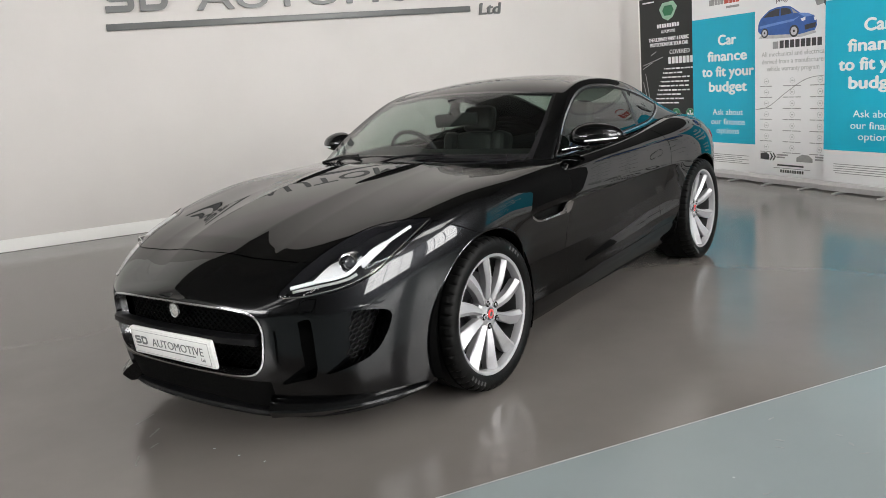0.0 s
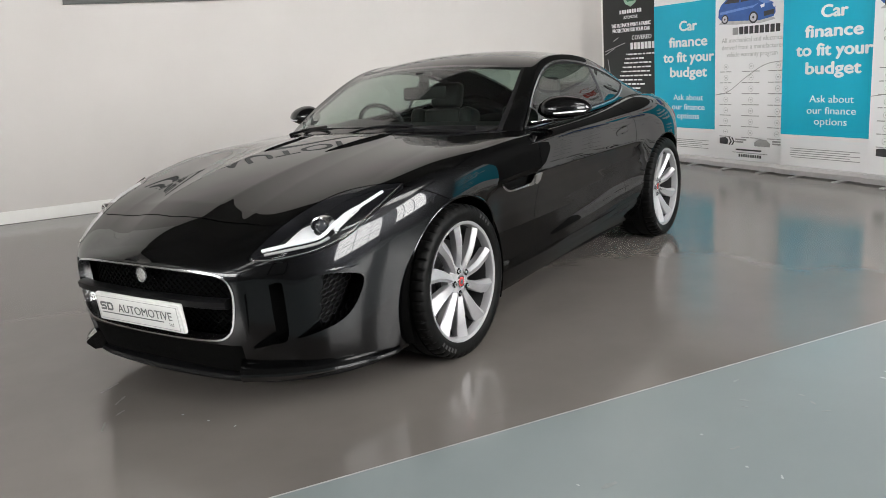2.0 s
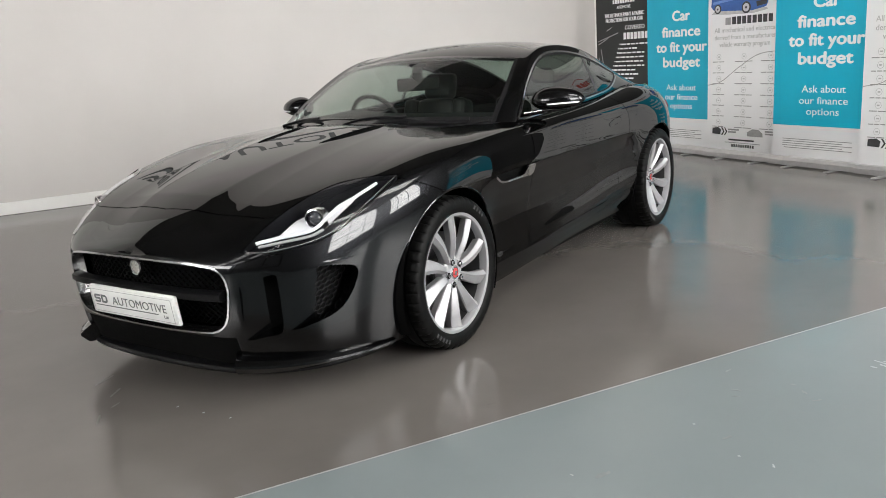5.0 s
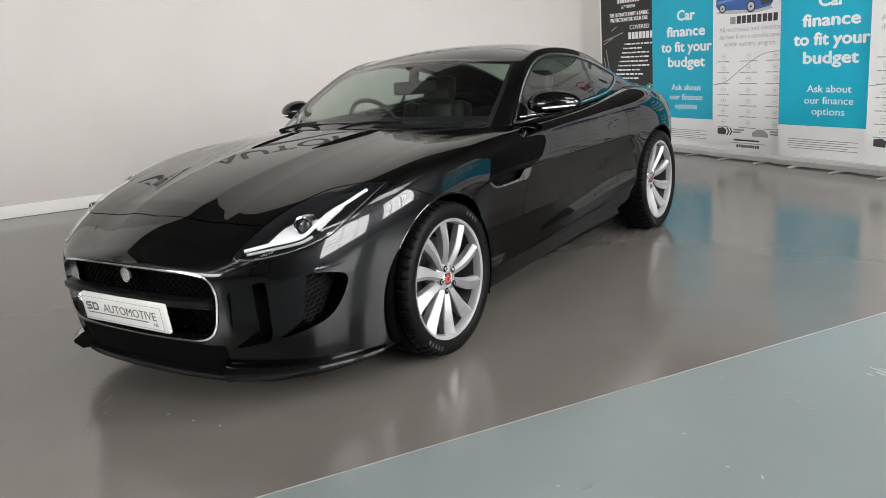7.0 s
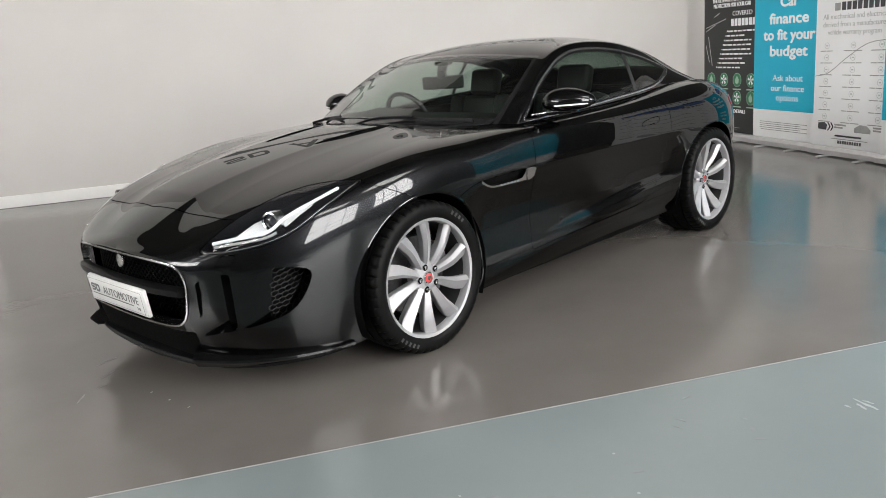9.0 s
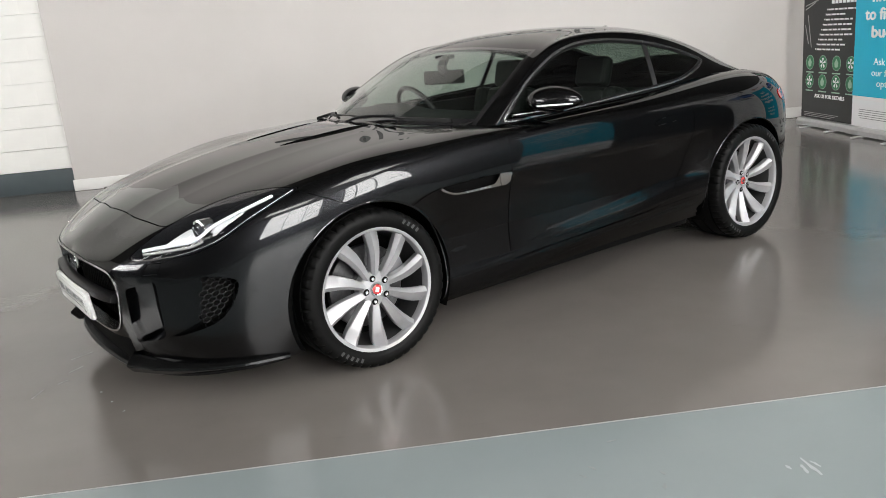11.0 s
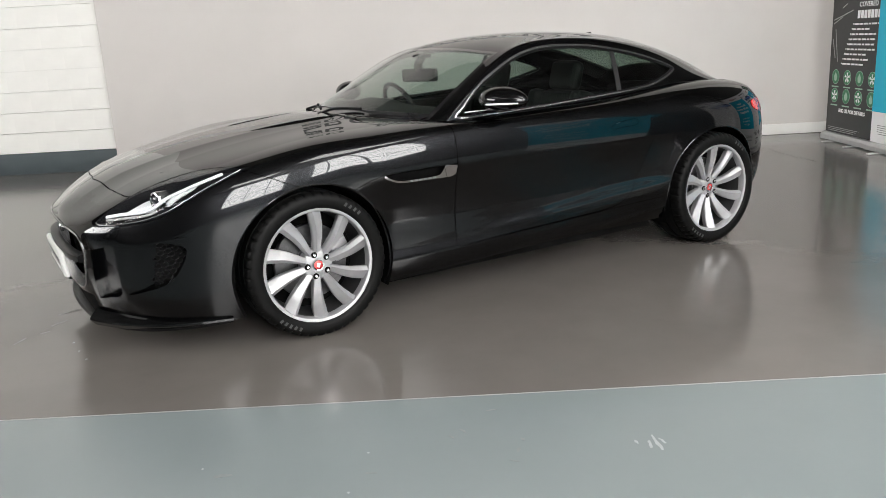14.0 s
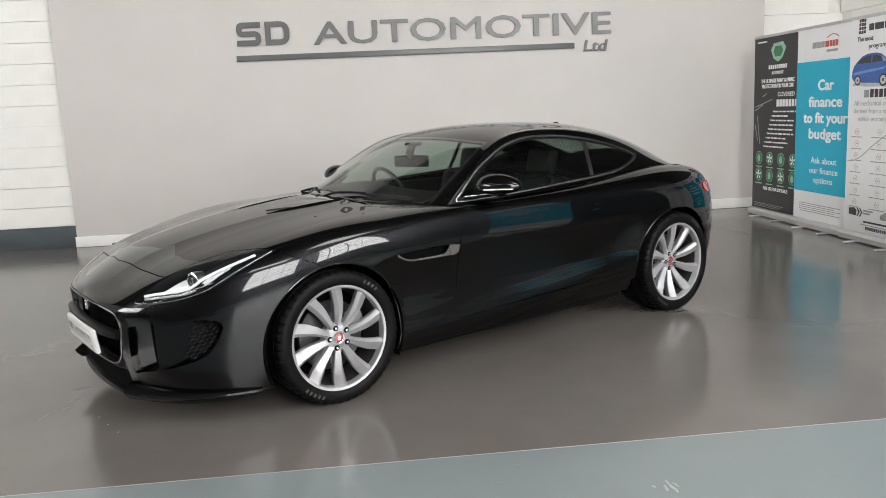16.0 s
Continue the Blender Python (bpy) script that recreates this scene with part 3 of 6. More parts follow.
# feature lines from nose (middle) round the corner, along the side, to the tail (middle)
BODY = Skin([
    # middle line of bonnet, scuttle, deck
    [(-.975, 0, .600), (-.955, 0, .636), (-.90, 0, .680), (-.80, 0, .730), (-.62, 0, .790), (-.38, 0, .845), (-.08, 0, .893), (.24, 0, .928), (.56, 0, .948), (1.05, 0, .95), (1.6, 0, .95), (2.1, 0, .95), (2.6, 0, .95), (3.08, 0, .965), (3.36, 0, .938), (3.45, 0, .91)],
    # bonnet bulge
    [(-.978, 0, .597), (-.968, .12, .615), (-.915, .24, .640), (-.815, .30, .695), (-.64, .335, .765), (-.40, .36, .830), (-.10, .38, .884), (.22, .40, .920), (.55, .40, .940), (1.05, .40, .945), (1.6, .40, .95), (2.1, .40, .955), (2.6, .40, .97), (3.06, .40, .97), (3.36, .35, .933), (3.455, 0, .895)],
    # crest of the wing, waist, haunch
    [(-.982, 0, .592), (-.974, .24, .590), (-.936, .455, .588), (-.835, .555, .652), (-.68, .640, .735), (-.50, .72, .79), (-.26, .785, .842), (.05, .80, .902), (.45, .805, .917), (1.0, .81, .925), (1.55, .79, .938), (2.05, .785, .958), (2.58, .79, .992), (2.98, .755, .960), (3.30, .585, .902), (3.45, 0, .885)],
    # shoulder
    [(-.985, 0, .50), (-.975, .25, .50), (-.938, .468, .50), (-.82, .635, .545), (-.66, .755, .60), (-.45, .845, .665), (-.2, .895, .722), (.1, .915, .775), (.5, .912, .81), (1.05, .915, .842), (1.6, .915, .85), (2.1, .915, .845), (2.6, .95, .83), (3.0, .893, .80), (3.33, .65, .77), (3.475, 0, .77)],
    # middle of the side
    [(-.985, 0, .40), (-.972, .26, .40), (-.938, .470, .40), (-.82, .645, .41), (-.66, .765, .43), (-.45, .845, .46), (-.2, .90, .50), (.1, .905, .52), (.5, .904, .54), (1.05, .906, .56), (1.6, .908, .58), (2.1, .916, .60), (2.62, .955, .60), (3.0, .905, .58), (3.335, .67, .56), (3.49, 0, .56)],
    # sill line
    [(-.955, 0, .27), (-.95, .27, .27), (-.92, .47, .27), (-.81, .64, .27), (-.66, .755, .27), (-.45, .83, .27), (-.2, .875, .27), (.1, .88, .27), (.42, .888, .285), (1.05, .893, .310), (1.6, .897, .328), (2.1, .912, .352), (2.62, .935, .36), (3.0, .885, .36), (3.31, .66, .35), (3.47, 0, .35)],
    # lower edge
    [(-.93, 0, .17), (-.925, .27, .17), (-.90, .45, .165), (-.80, .60, .155), (-.66, .73, .15), (-.42, .825, .147), (-.2, .83, .16), (.1, .83, .17), (.42, .85, .175), (1.05, .855, .195), (1.6, .86, .21), (2.1, .86, .205), (2.62, .86, .22), (3.0, .83, .24), (3.28, .62, .26), (3.43, 0, .26)],
], "msmm")

# greenhouse: from the scuttle over the roof to the tail
CABIN_SKIN = Skin([
    [(.50, 0, .945), (.71, 0, 1.055), (.95, 0, 1.173), (1.20, 0, 1.278), (1.48, 0, 1.330), (1.8, 0, 1.341), (2.15, 0, 1.325), (2.5, 0, 1.279), (2.85, 0, 1.184), (3.13, 0, 1.065), (3.36, 0, .935)],
    [(.545, .36, .943), (.75, .36, 1.052), (.985, .35, 1.165), (1.22, .33, 1.269), (1.49, .32, 1.317), (1.8, .32, 1.328), (2.14, .315, 1.312), (2.48, .31, 1.263), (2.82, .30, 1.167), (3.1, .29, 1.055), (3.33, .29, .93)],
    [(.73, .755, .915), (.905, .72, 1.030), (1.085, .675, 1.14), (1.275, .62, 1.236), (1.5, .58, 1.280), (1.8, .565, 1.287), (2.12, .55, 1.262), (2.45, .53, 1.205), (2.76, .51, 1.112), (3.03, .49, 1.01), (3.28, .47, .90)],
    [(.775, .80, .905), (.955, .765, 1.035), (1.14, .715, 1.136), (1.33, .67, 1.217), (1.55, .645, 1.255), (1.82, .635, 1.253), (2.1, .63, 1.222), (2.4, .625, 1.15), (2.66, .625, 1.08), (2.95, .60, .995), (3.22, .56, .89)],
    [(.80, .82, .895), (1.0, .81, .912), (1.2, .80, .920), (1.4, .79, .928), (1.62, .785, .936), (1.84, .778, .946), (2.06, .77, .958), (2.34, .745, .978), (2.64, .735, .985), (2.94, .72, .955), (3.2, .66, .87)],
    [(.80, .80, .86), (1.0, .80, .87), (1.2, .79, .875), (1.4, .785, .88), (1.62, .78, .89), (1.84, .775, .90), (2.06, .77, .91), (2.34, .75, .925), (2.64, .74, .93), (2.94, .72, .90), (3.2, .66, .82)],
], "msss")

def creases(P):
    """Pressed lines: two along the bonnet, the flank's waist line with a hollow under it, and the flared foot of the door."""
    P = P.copy()
    x, v, z = P[..., 0].copy(), P[..., 1].copy(), P[..., 2].copy()
    on = np.clip((x + 0.93) / 0.25, 0, 1) * np.clip((0.62 - x) / 0.25, 0, 1) * (z > 0.56) * (x < 0.7)
    vc = np.interp(x, [-0.95, -0.7, -0.4, 0.0, 0.5], [0.16, 0.185, 0.21, 0.235, 0.26])
    t = np.clip((v - vc) / 0.36, 0, 1)
    P[..., 2] += on * (0.015 * (v < vc) + 0.015 * np.where(v >= vc, (1 - t) ** 3, 0) - 0.006 + 0.013 * np.clip((0.68 - v) / 0.3, 0, 1))
    side = v > 0.7
    zl = np.interp(x, [0.75, 1.0, 1.4, 1.8, 2.2, 2.6], [0.83, 0.841, 0.848, 0.853, 0.842, 0.818])
    w = np.clip((x - 1.2) / 0.5, 0, 1) * np.clip((2.62 - x) / 0.35, 0, 1) * side
    P[..., 1] += w * 0.0035 * np.exp(-np.abs(z - zl) / np.where(z > zl, 0.05, 0.025))
    soft = lambda a, lo, hi: (lambda q: q * q * (3 - 2 * q))(np.clip((a - lo) / (hi - lo), 0, 1))
    w = soft(x, 0.16, 0.42) * (1 - soft(x, 2.02, 2.36)) * side * (k_low(z))
    hollow = np.interp(z, [0.28, 0.33, 0.42, 0.47, 0.54, 0.62, 0.69, 0.716, 0.75, 0.79, 0.85], [-0.006, -0.014, -0.020, -0.0225, -0.0195, -0.0115, -0.0012, 0.0055, 0.0050, 0.0030, 0.0])
    zf = np.interp(x, [0.9, 1.16, 1.44, 1.64, 1.81, 2.1], [0.345, 0.368, 0.388, 0.406, 0.424, 0.44])
    foot = np.interp(x, [0.75, 1.1, 1.7, 2.2], [0.0, 0.45, 1.0, 1.0]) * np.interp(z - zf, [-0.12, -0.06, -0.015, 0.0, 0.02, 0.04], [0.4, 1.0, 1.0, 0.85, 0.25, 0.0])
    hollow = hollow * np.where(hollow < 0, np.interp(x, [0.4, 0.8, 1.3], [1.9, 1.6, 1.0]), 1.0)
    P[..., 1] += w * (hollow + 0.019 * foot)
    return P


def k_low(z):
    """Fades a pressing out towards the floor."""
    return np.clip((z - 0.20) / 0.08, 0, 1)


SIDE_GRID = creases(BODY.at(np.linspace(2.0, 6.0, 160), np.linspace(4, 14, 400))[0])


def BODY_V(x, z):
    """Half width of the body's side at a place along and up."""
    d = np.hypot(SIDE_GRID[..., 0] - x, SIDE_GRID[..., 2] - z)
    return float(SIDE_GRID[np.unravel_index(np.argmin(d), d.shape)][1])



class Sheet:
    """A grid on a skin that can be cut along curves; each vertex carries place, normal and the skin's k and s."""

    def __init__(self, skin, nk, ns, k0=0.0, k1=None, s0=0.0, s1=None, fold=None):
        k = np.linspace(k0, skin.K - 1 if k1 is None else k1, nk + 1)
        s = np.linspace(s0, skin.S - 1 if s1 is None else s1, ns + 1)
        P, N = skin.at(k, s)
        if fold is not None:
            P = fold(P)
            n = np.cross(np.gradient(P, axis=1), np.gradient(P, axis=0))
            n /= np.maximum(np.linalg.norm(n, axis=2, keepdims=True), 1e-9)
            n[0, :, 1] = 0
            ok = (n * N).sum(2, keepdims=True) > 0.85
            N = np.where(ok, n, N)
        kk, ss = np.meshgrid(k, s, indexing="ij")
        self.V = [row for row in np.concatenate([P, N, kk[..., None], ss[..., None]], 2).reshape(-1, 8)]
        w = ns + 1
        self.polys = [(i * w + j, i * w + j + 1, (i + 1) * w + j + 1, (i + 1) * w + j) for i in range(nk) for j in range(ns)]

    def cut(self, polys, f):
        """Splits polys along f = 0 into those inside (f < 0) and outside."""
        used = sorted({i for p in polys for i in p})
        A = np.array([self.V[i] for i in used])
        F = dict(zip(used, f(A[:, 0], A[:, 1], A[:, 2], A[:, 6], A[:, 7])))
        new_ = {}
        inside, outside = [], []
        for p in polys:
            fs = [F[i] for i in p]
            if max(fs) <= 0:
                inside.append(p)
                continue
            if min(fs) >= 0:
                outside.append(p)
                continue
            neg, pos = [], []
            n = len(p)
            for a in range(n):
                i, j = p[a], p[(a + 1) % n]
                fi, fj = F[i], F[j]
                if fi <= 0:
                    neg.append(i)
                if fi >= 0:
                    pos.append(i)
                if fi * fj < 0:
                    key = (i, j) if i < j else (j, i)
                    if key not in new_:
                        t = F[key[0]] / (F[key[0]] - F[key[1]])
                        row = self.V[key[0]] * (1 - t) + self.V[key[1]] * t
                        row[3:6] /= max(1e-9, np.linalg.norm(row[3:6]))
                        new_[key] = len(self.V)
                        self.V.append(row)
                    neg.append(new_[key])
                    pos.append(new_[key])
            if len(neg) > 2:
                inside.append(tuple(neg))
            if len(pos) > 2:
                outside.append(tuple(pos))
        return inside, outside

    def split(self, polys, f, gap=0.0017):
        """As cut, leaving a joint of twice gap between the two."""
        a, rest = self.cut(polys, lambda *q: f(*q) + gap)
        _, b = self.cut(rest, lambda *q: f(*q) - gap)
        return a, b


def edge_loops(polys):
    seen_ = {}
    for p in polys:
        for a in range(len(p)):
            i, j = p[a], p[(a + 1) % len(p)]
            seen_[(i, j)] = 1
    return [(i, j) for (i, j) in seen_ if (j, i) not in seen_]


def panel(name, sheet, polys, mat, parent, side, thick=0.012, lift=0.0, label="", push=None):
    """Makes polys of a half sheet into a panel with turned-in edges. side: -1 (y < 0), 1, or 0 for both halves in one."""
    if not polys:
        return None
    used = sorted({i for p in polys for i in p})
    rows = np.array([sheet.V[i] for i in used])
    P = rows[:, :3] + rows[:, 3:6] * lift
    N = rows[:, 3:6]
    if push is not None:
        P = P - N * push(rows)[:, None]
    idx = {u: n for n, u in enumerate(used)}
    verts, faces, norms = [], [], []

    def half(sgn):
        base = len(verts)
        S = np.array((1.0, sgn, 1.0))
        verts.extend((P * S).tolist())
        NS = N * S
        for p in polys:
            q = [base + idx[i] for i in p]
            q = q if sgn > 0 else q[::-1]
            faces.append(q)
            norms.extend(NS[i - base] for i in q)
        for i, j in edge_loops(polys):
            a, b = idx[i], idx[j]
            if side == 0 and P[a][1] < 1e-4 and P[b][1] < 1e-4:
                continue
            if thick <= 0:
                continue
            n0 = len(verts)
            verts.extend([(P[a] * S).tolist(), (P[b] * S).tolist(), ((P[b] - N[b] * thick) * S).tolist(), ((P[a] - N[a] * thick) * S).tolist()])
            q = [n0, n0 + 3, n0 + 2, n0 + 1]
            q = q if sgn > 0 else q[::-1]
            faces.append(q)
            e1 = np.array(verts[q[1]]) - np.array(verts[q[0]])
            e2 = np.array(verts[q[2]]) - np.array(verts[q[0]])
            fn = np.cross(e1, e2)
            fn = fn / max(1e-12, np.linalg.norm(fn))
            norms.extend([fn] * 4)

    for sgn in ((-1, 1) if side == 0 else (side,)):
        half(sgn)
    me = bpy.data.meshes.new(name)
    me.from_pydata(verts, [], faces)
    finish(me, mat)
    me.normals_split_custom_set([tuple(n) for n in norms])
    ob = new(name, me)
    ob.parent = parent
    return tagged(ob, label)


def inside_outline(pts):
    """Signed distance (negative inside) to a closed outline in two coordinates."""
    A = np.array(pts, float)
    B = np.roll(A, -1, 0)

    def f(a, b):
        d = np.full(len(a), 1e9)
        odd = np.zeros(len(a), bool)
        for (x0, y0), (x1, y1) in zip(A, B):
            ex, ey = x1 - x0, y1 - y0
            t = np.clip(((a - x0) * ex + (b - y0) * ey) / (ex * ex + ey * ey + 1e-12), 0, 1)
            d = np.minimum(d, np.hypot(a - x0 - t * ex, b - y0 - t * ey))
            odd ^= ((y0 > b) != (y1 > b)) & (a < (x1 - x0) * (b - y0) / (y1 - y0 + 1e-12) + x0)
        return np.where(odd, -d, d)
    return f


def curve_outline(pts, n=6):
    return [(p.x, p.y) for p in smooth_path([(x, y, 0) for x, y in pts], n, True)]

# ---- the car: panels ----
car = thing("sports_car", "anthracite metallic two-door sports coupe parked on the showroom floor", "car")
ARCH_R, ARCH_Z, AXLE = 0.388, 0.335, 2.622


body = Sheet(BODY, 198, 260, fold=creases)
polys = body.polys


def arch(cx):
    return lambda x, v, z, k, s: np.where(v > 0.45, np.hypot(x - cx, z - ARCH_Z) - ARCH_R, 1.0)


def both_sides(name, sheet, ps, mat, **kw):
    return [panel(name, sheet, ps, mat, car, sd, **kw) for sd in (-1, 1)]


def deep(d):
    return lambda rows: np.full(len(rows), d)


def rim_wall(name, sheet, ps, mat, depth, parent, side, label=""):
    """A wall from the edge of an opening down to its pushed-in floor."""
    verts, faces = [], []
    for i, j in edge_loops(ps):
        a, b = sheet.V[i], sheet.V[j]
        da, db = depth(np.array([a]))[0], depth(np.array([b]))[0]
        if side == 0 and a[1] < 1e-4 and b[1] < 1e-4:
            continue
        for sgn in ((-1, 1) if side == 0 else (side,)):
            S = np.array((1.0, sgn, 1.0))
            n0 = len(verts)
            verts += [(a[:3] * S).tolist(), (b[:3] * S).tolist(), ((b[:3] - b[3:6] * db) * S).tolist(), ((a[:3] - a[3:6] * da) * S).tolist()]
            faces.append([n0, n0 + 1, n0 + 2, n0 + 3])
    bm = bmesh.new()
    vs = [bm.verts.new(v) for v in verts]
    for f in faces:
        bm.faces.new([vs[i] for i in f])
    bmesh.ops.remove_doubles(bm, verts=bm.verts, dist=1e-5)
    return part(name, bm, mat, parent, label)


# openings
FOOT = inside_outline([(0.50, -1), (0.505, 0.0), (0.55, 0.36), (0.66, 0.62), (0.75, 0.765), (0.80, 0.795), (1.0, 0.80), (1.5, 0.785), (2.05, 0.762), (2.35, 0.735), (2.65, 0.725), (2.95, 0.70), (3.16, 0.60), (3.2, 0.3), (3.22, -1)])
GRILLE = inside_outline(curve_outline([(v * 1.032, z) for v, z in [(0.0, 0.594), (0.25, 0.590), (0.40, 0.578), (0.452, 0.556), (0.471, 0.51), (0.469, 0.44), (0.454, 0.37), (0.42, 0.328), (0.36, 0.310), (0.20, 0.303), (0.0, 0.301), (-0.20, 0.303), (-0.36, 0.31), (-0.42, 0.328), (-0.454, 0.37), (-0.469, 0.44), (-0.471, 0.51), (-0.452, 0.556), (-0.40, 0.578), (-0.25, 0.590)]], 4))
LAMP = inside_outline(curve_outline([(1.97, 2.72), (1.84, 3.30), (1.78, 3.75), (1.71, 4.60), (1.73, 5.20), (1.88, 5.60), (2.05, 5.83), (2.22, 5.92), (2.50, 5.04), (2.70, 4.36), (2.68, 3.76), (2.44, 3.12), (2.14, 2.74)], 5))
SCOOP_A = inside_outline(curve_outline([(3.05, 2.30), (3.03, 2.62), (3.05, 2.94), (3.4, 2.97), (4.2, 2.97), (4.72, 2.93), (4.82, 2.60), (4.86, 2.22), (4.2, 2.26), (3.5, 2.28)], 4))
SCOOP_B = inside_outline(curve_outline([(3.12, 3.14), (3.22, 3.60), (3.44, 4.15), (3.62, 4.44), (3.85, 4.46), (4.22, 4.28), (4.46, 4.02), (4.60, 3.60), (4.68, 3.10), (4.2, 3.09), (3.5, 3.10)], 4))
SIDE_VENT = inside_outline(curve_outline([(0.352, 0.713), (0.40, 0.684), (0.455, 0.668), (0.60, 0.664), (0.745, 0.667), (0.757, 0.70), (0.750, 0.722), (0.60, 0.722), (0.45, 0.719)], 4))
BONNET_VENT = inside_outline(curve_outline([(-0.035, 0.198), (0.05, 0.248), (0.20, 0.282), (0.34, 0.290), (0.43, 0.258), (0.35, 0.216), (0.20, 0.196), (0.06, 0.186)], 4))
DOOR = inside_outline([(0.768, 0.287), (0.77, 0.40), (0.771, 0.618), (0.768, 0.80), (0.760, 0.95), (0.76, 1.2), (1.90, 1.2)] + [(p.x, p.y) for p in smooth_path([(1.96, 1.0, 0), (2.03, 0.935, 0), (2.078, 0.89, 0), (2.108, 0.831, 0), (2.106, 0.726, 0), (2.052, 0.572, 0), (1.981, 0.452, 0), (1.905, 0.378, 0), (1.83, 0.345, 0), (1.72, 0.331, 0)], 5)] + [(1.35, 0.318), (0.976, 0.301)])
HANDLE = inside_outline(curve_outline([(1.795, 0.788), (1.80, 0.812), (1.89, 0.826), (1.975, 0.829), (1.985, 0.806), (1.97, 0.796), (1.89, 0.792)], 4))
WASHER = inside_outline([(2.46, 2.98), (2.60, 3.24), (2.86, 3.08), (2.71, 2.76)])

for cx in (0.0, AXLE):
    _, polys = body.cut(polys, arch(cx))
_, polys = body.cut(polys, lambda x, v, z, k, s: np.where(k < 2.6, FOOT(x, v), 1.0))
front = lambda f: (lambda x, v, z, k, s: np.where((x < -0.75) & (k > 1.2), f(v, z), 1.0))
grille_hole, polys = body.cut(polys, front(GRILLE))
lamp_ps, polys = body.split(polys, lambda x, v, z, k, s: LAMP(k, s), 0.010)
scoop_a, polys = body.cut(polys, lambda x, v, z, k, s: SCOOP_A(k, s))
scoop_b, polys = body.cut(polys, lambda x, v, z, k, s: SCOOP_B(k, s))
vent_ps, polys = body.cut(polys, lambda x, v, z, k, s: np.where((k > 2.5) & (s > 6), SIDE_VENT(x, z), 1.0))
bvent_ps, polys = body.cut(polys, lambda x, v, z, k, s: np.where(k < 2, BONNET_VENT(x, v), 1.0))
under = polys

# panels
SEAM_X, SEAM_Z = [-1.1, -0.86, -0.27, -0.084, 0.0, 0.20, 0.28, 0.352, 0.45, 0.60, 0.768, 0.9], [0.50, 0.64, 0.812, 0.729, 0.70, 0.665, 0.698, 0.716, 0.721, 0.724, 0.724, 0.724]
SHUT_K, SHUT_S = [0.0, 0.88, 1.62, 1.85, 3.0], [3.10, 3.33, 3.62, 3.80, 4.0]
bonnet_f = lambda x, v, z, k, s: np.maximum(np.maximum((np.interp(x, SEAM_X, SEAM_Z) - z), (np.interp(k, SHUT_K, SHUT_S) - s) * 0.12), np.maximum(x - 0.768, -x - 1.0))
door_ps, polys = body.split(polys, lambda x, v, z, k, s: np.where(k > 1.2, DOOR(x, z), 1.0), 0.0022)
bonnet_ps, polys = body.split(polys, bonnet_f, 0.0018)
bumper_ps, polys = body.cut(polys, lambda x, v, z, k, s: x - 0.05)
sill_ps, polys = body.split(polys, lambda x, v, z, k, s: np.where((x > 0.2) & (x < 2.4), z - np.interp(x, [0.2, 0.42, 0.976, 1.6, 1.85, 2.1, 2.3], [0.280, 0.286, 0.302, 0.322, 0.334, 0.344, 0.350]), 1.0), 0.0012)
wing_ps, quarter_ps = body.cut(polys, lambda x, v, z, k, s: x - 0.9)
valance_ps, bumper_ps = body.cut(bumper_ps, lambda x, v, z, k, s: np.where(x < -0.6, np.maximum(z - 0.296, v - 0.482), 1.0))
washer_ps, bumper_ps = body.split(bumper_ps, lambda x, v, z, k, s: WASHER(k, s), 0.008)
handle_ps, door_ps = body.split(door_ps, lambda x, v, z, k, s: np.where(k > 2.5, HANDLE(x, z), 1.0), 0.0016)

panel("bonnet", body, bonnet_ps, PAINT, car, 0, label="clamshell bonnet in anthracite metallic paint")
panel("front_bumper", body, bumper_ps, PAINT, car, 0, thick=0.02)
panel("lower_valance", body, valance_ps, SATIN_BLACK, car, 0, push=deep(0.03), label="matt black lower front valance")
both_sides("washer_cover", body, washer_ps, PAINT, thick=0.004)
both_sides("front_wing", body, wing_ps, PAINT)
doors = both_sides("door", body, door_ps, PAINT)
for d, sd in zip(doors, (-1, 1)):
    panel("door_handle", body, handle_ps, PAINT, d, sd, lift=0.0015, thick=0.008, label="flush door handle")
both_sides("sill", body, sill_ps, PAINT)
panel("rear_quarter_and_tail", body, quarter_ps, PAINT, car, 0)
panel("inner_shell", body, under, DARK, car, 0, thick=0, push=deep(0.016), label="dark inner body shell")

# tail lamps: slim red lenses let into the rear corners
TAIL = inside_outline(curve_outline([(2.72, 13.10), (2.86, 12.97), (3.04, 13.06), (3.10, 13.5), (2.98, 14.5), (2.62, 14.5), (2.62, 13.5)], 4))
tail_ps, _ = body.cut(quarter_ps, lambda x, v, z, k, s: TAIL(k, s))
both_sides("tail_lamp", body, tail_ps, RED_LENS, lift=0.004, thick=0.008, label="slim red tail lamp lens")

# ---- glasshouse ----
cab = Sheet(CABIN_SKIN, 90, 200)
cp = cab.polys
DLO = inside_outline(curve_outline([(0.845, 0.930), (0.90, 0.99), (1.02, 1.085), (1.15, 1.152), (1.30, 1.214), (1.454, 1.250), (1.613, 1.260), (1.82, 1.250), (2.035, 1.222), (2.262, 1.175), (2.44, 1.122), (2.528, 1.082), (2.51, 1.055), (2.40, 1.019), (2.25, 0.986), (2.06, 0.970), (1.704, 0.953), (1.382, 0.938), (1.05, 0.930)], 5))
side_win, cp = cab.cut(cp, lambda x, v, z, k, s: np.where(k > 2.3, DLO(x, z), 1.0))
screen_ps, cp = cab.cut(cp, lambda x, v, z, k, s: np.maximum((k - 1.93) * 0.4, np.maximum((s - 2.97) * 0.25, (0.06 - s) * 0.2)))
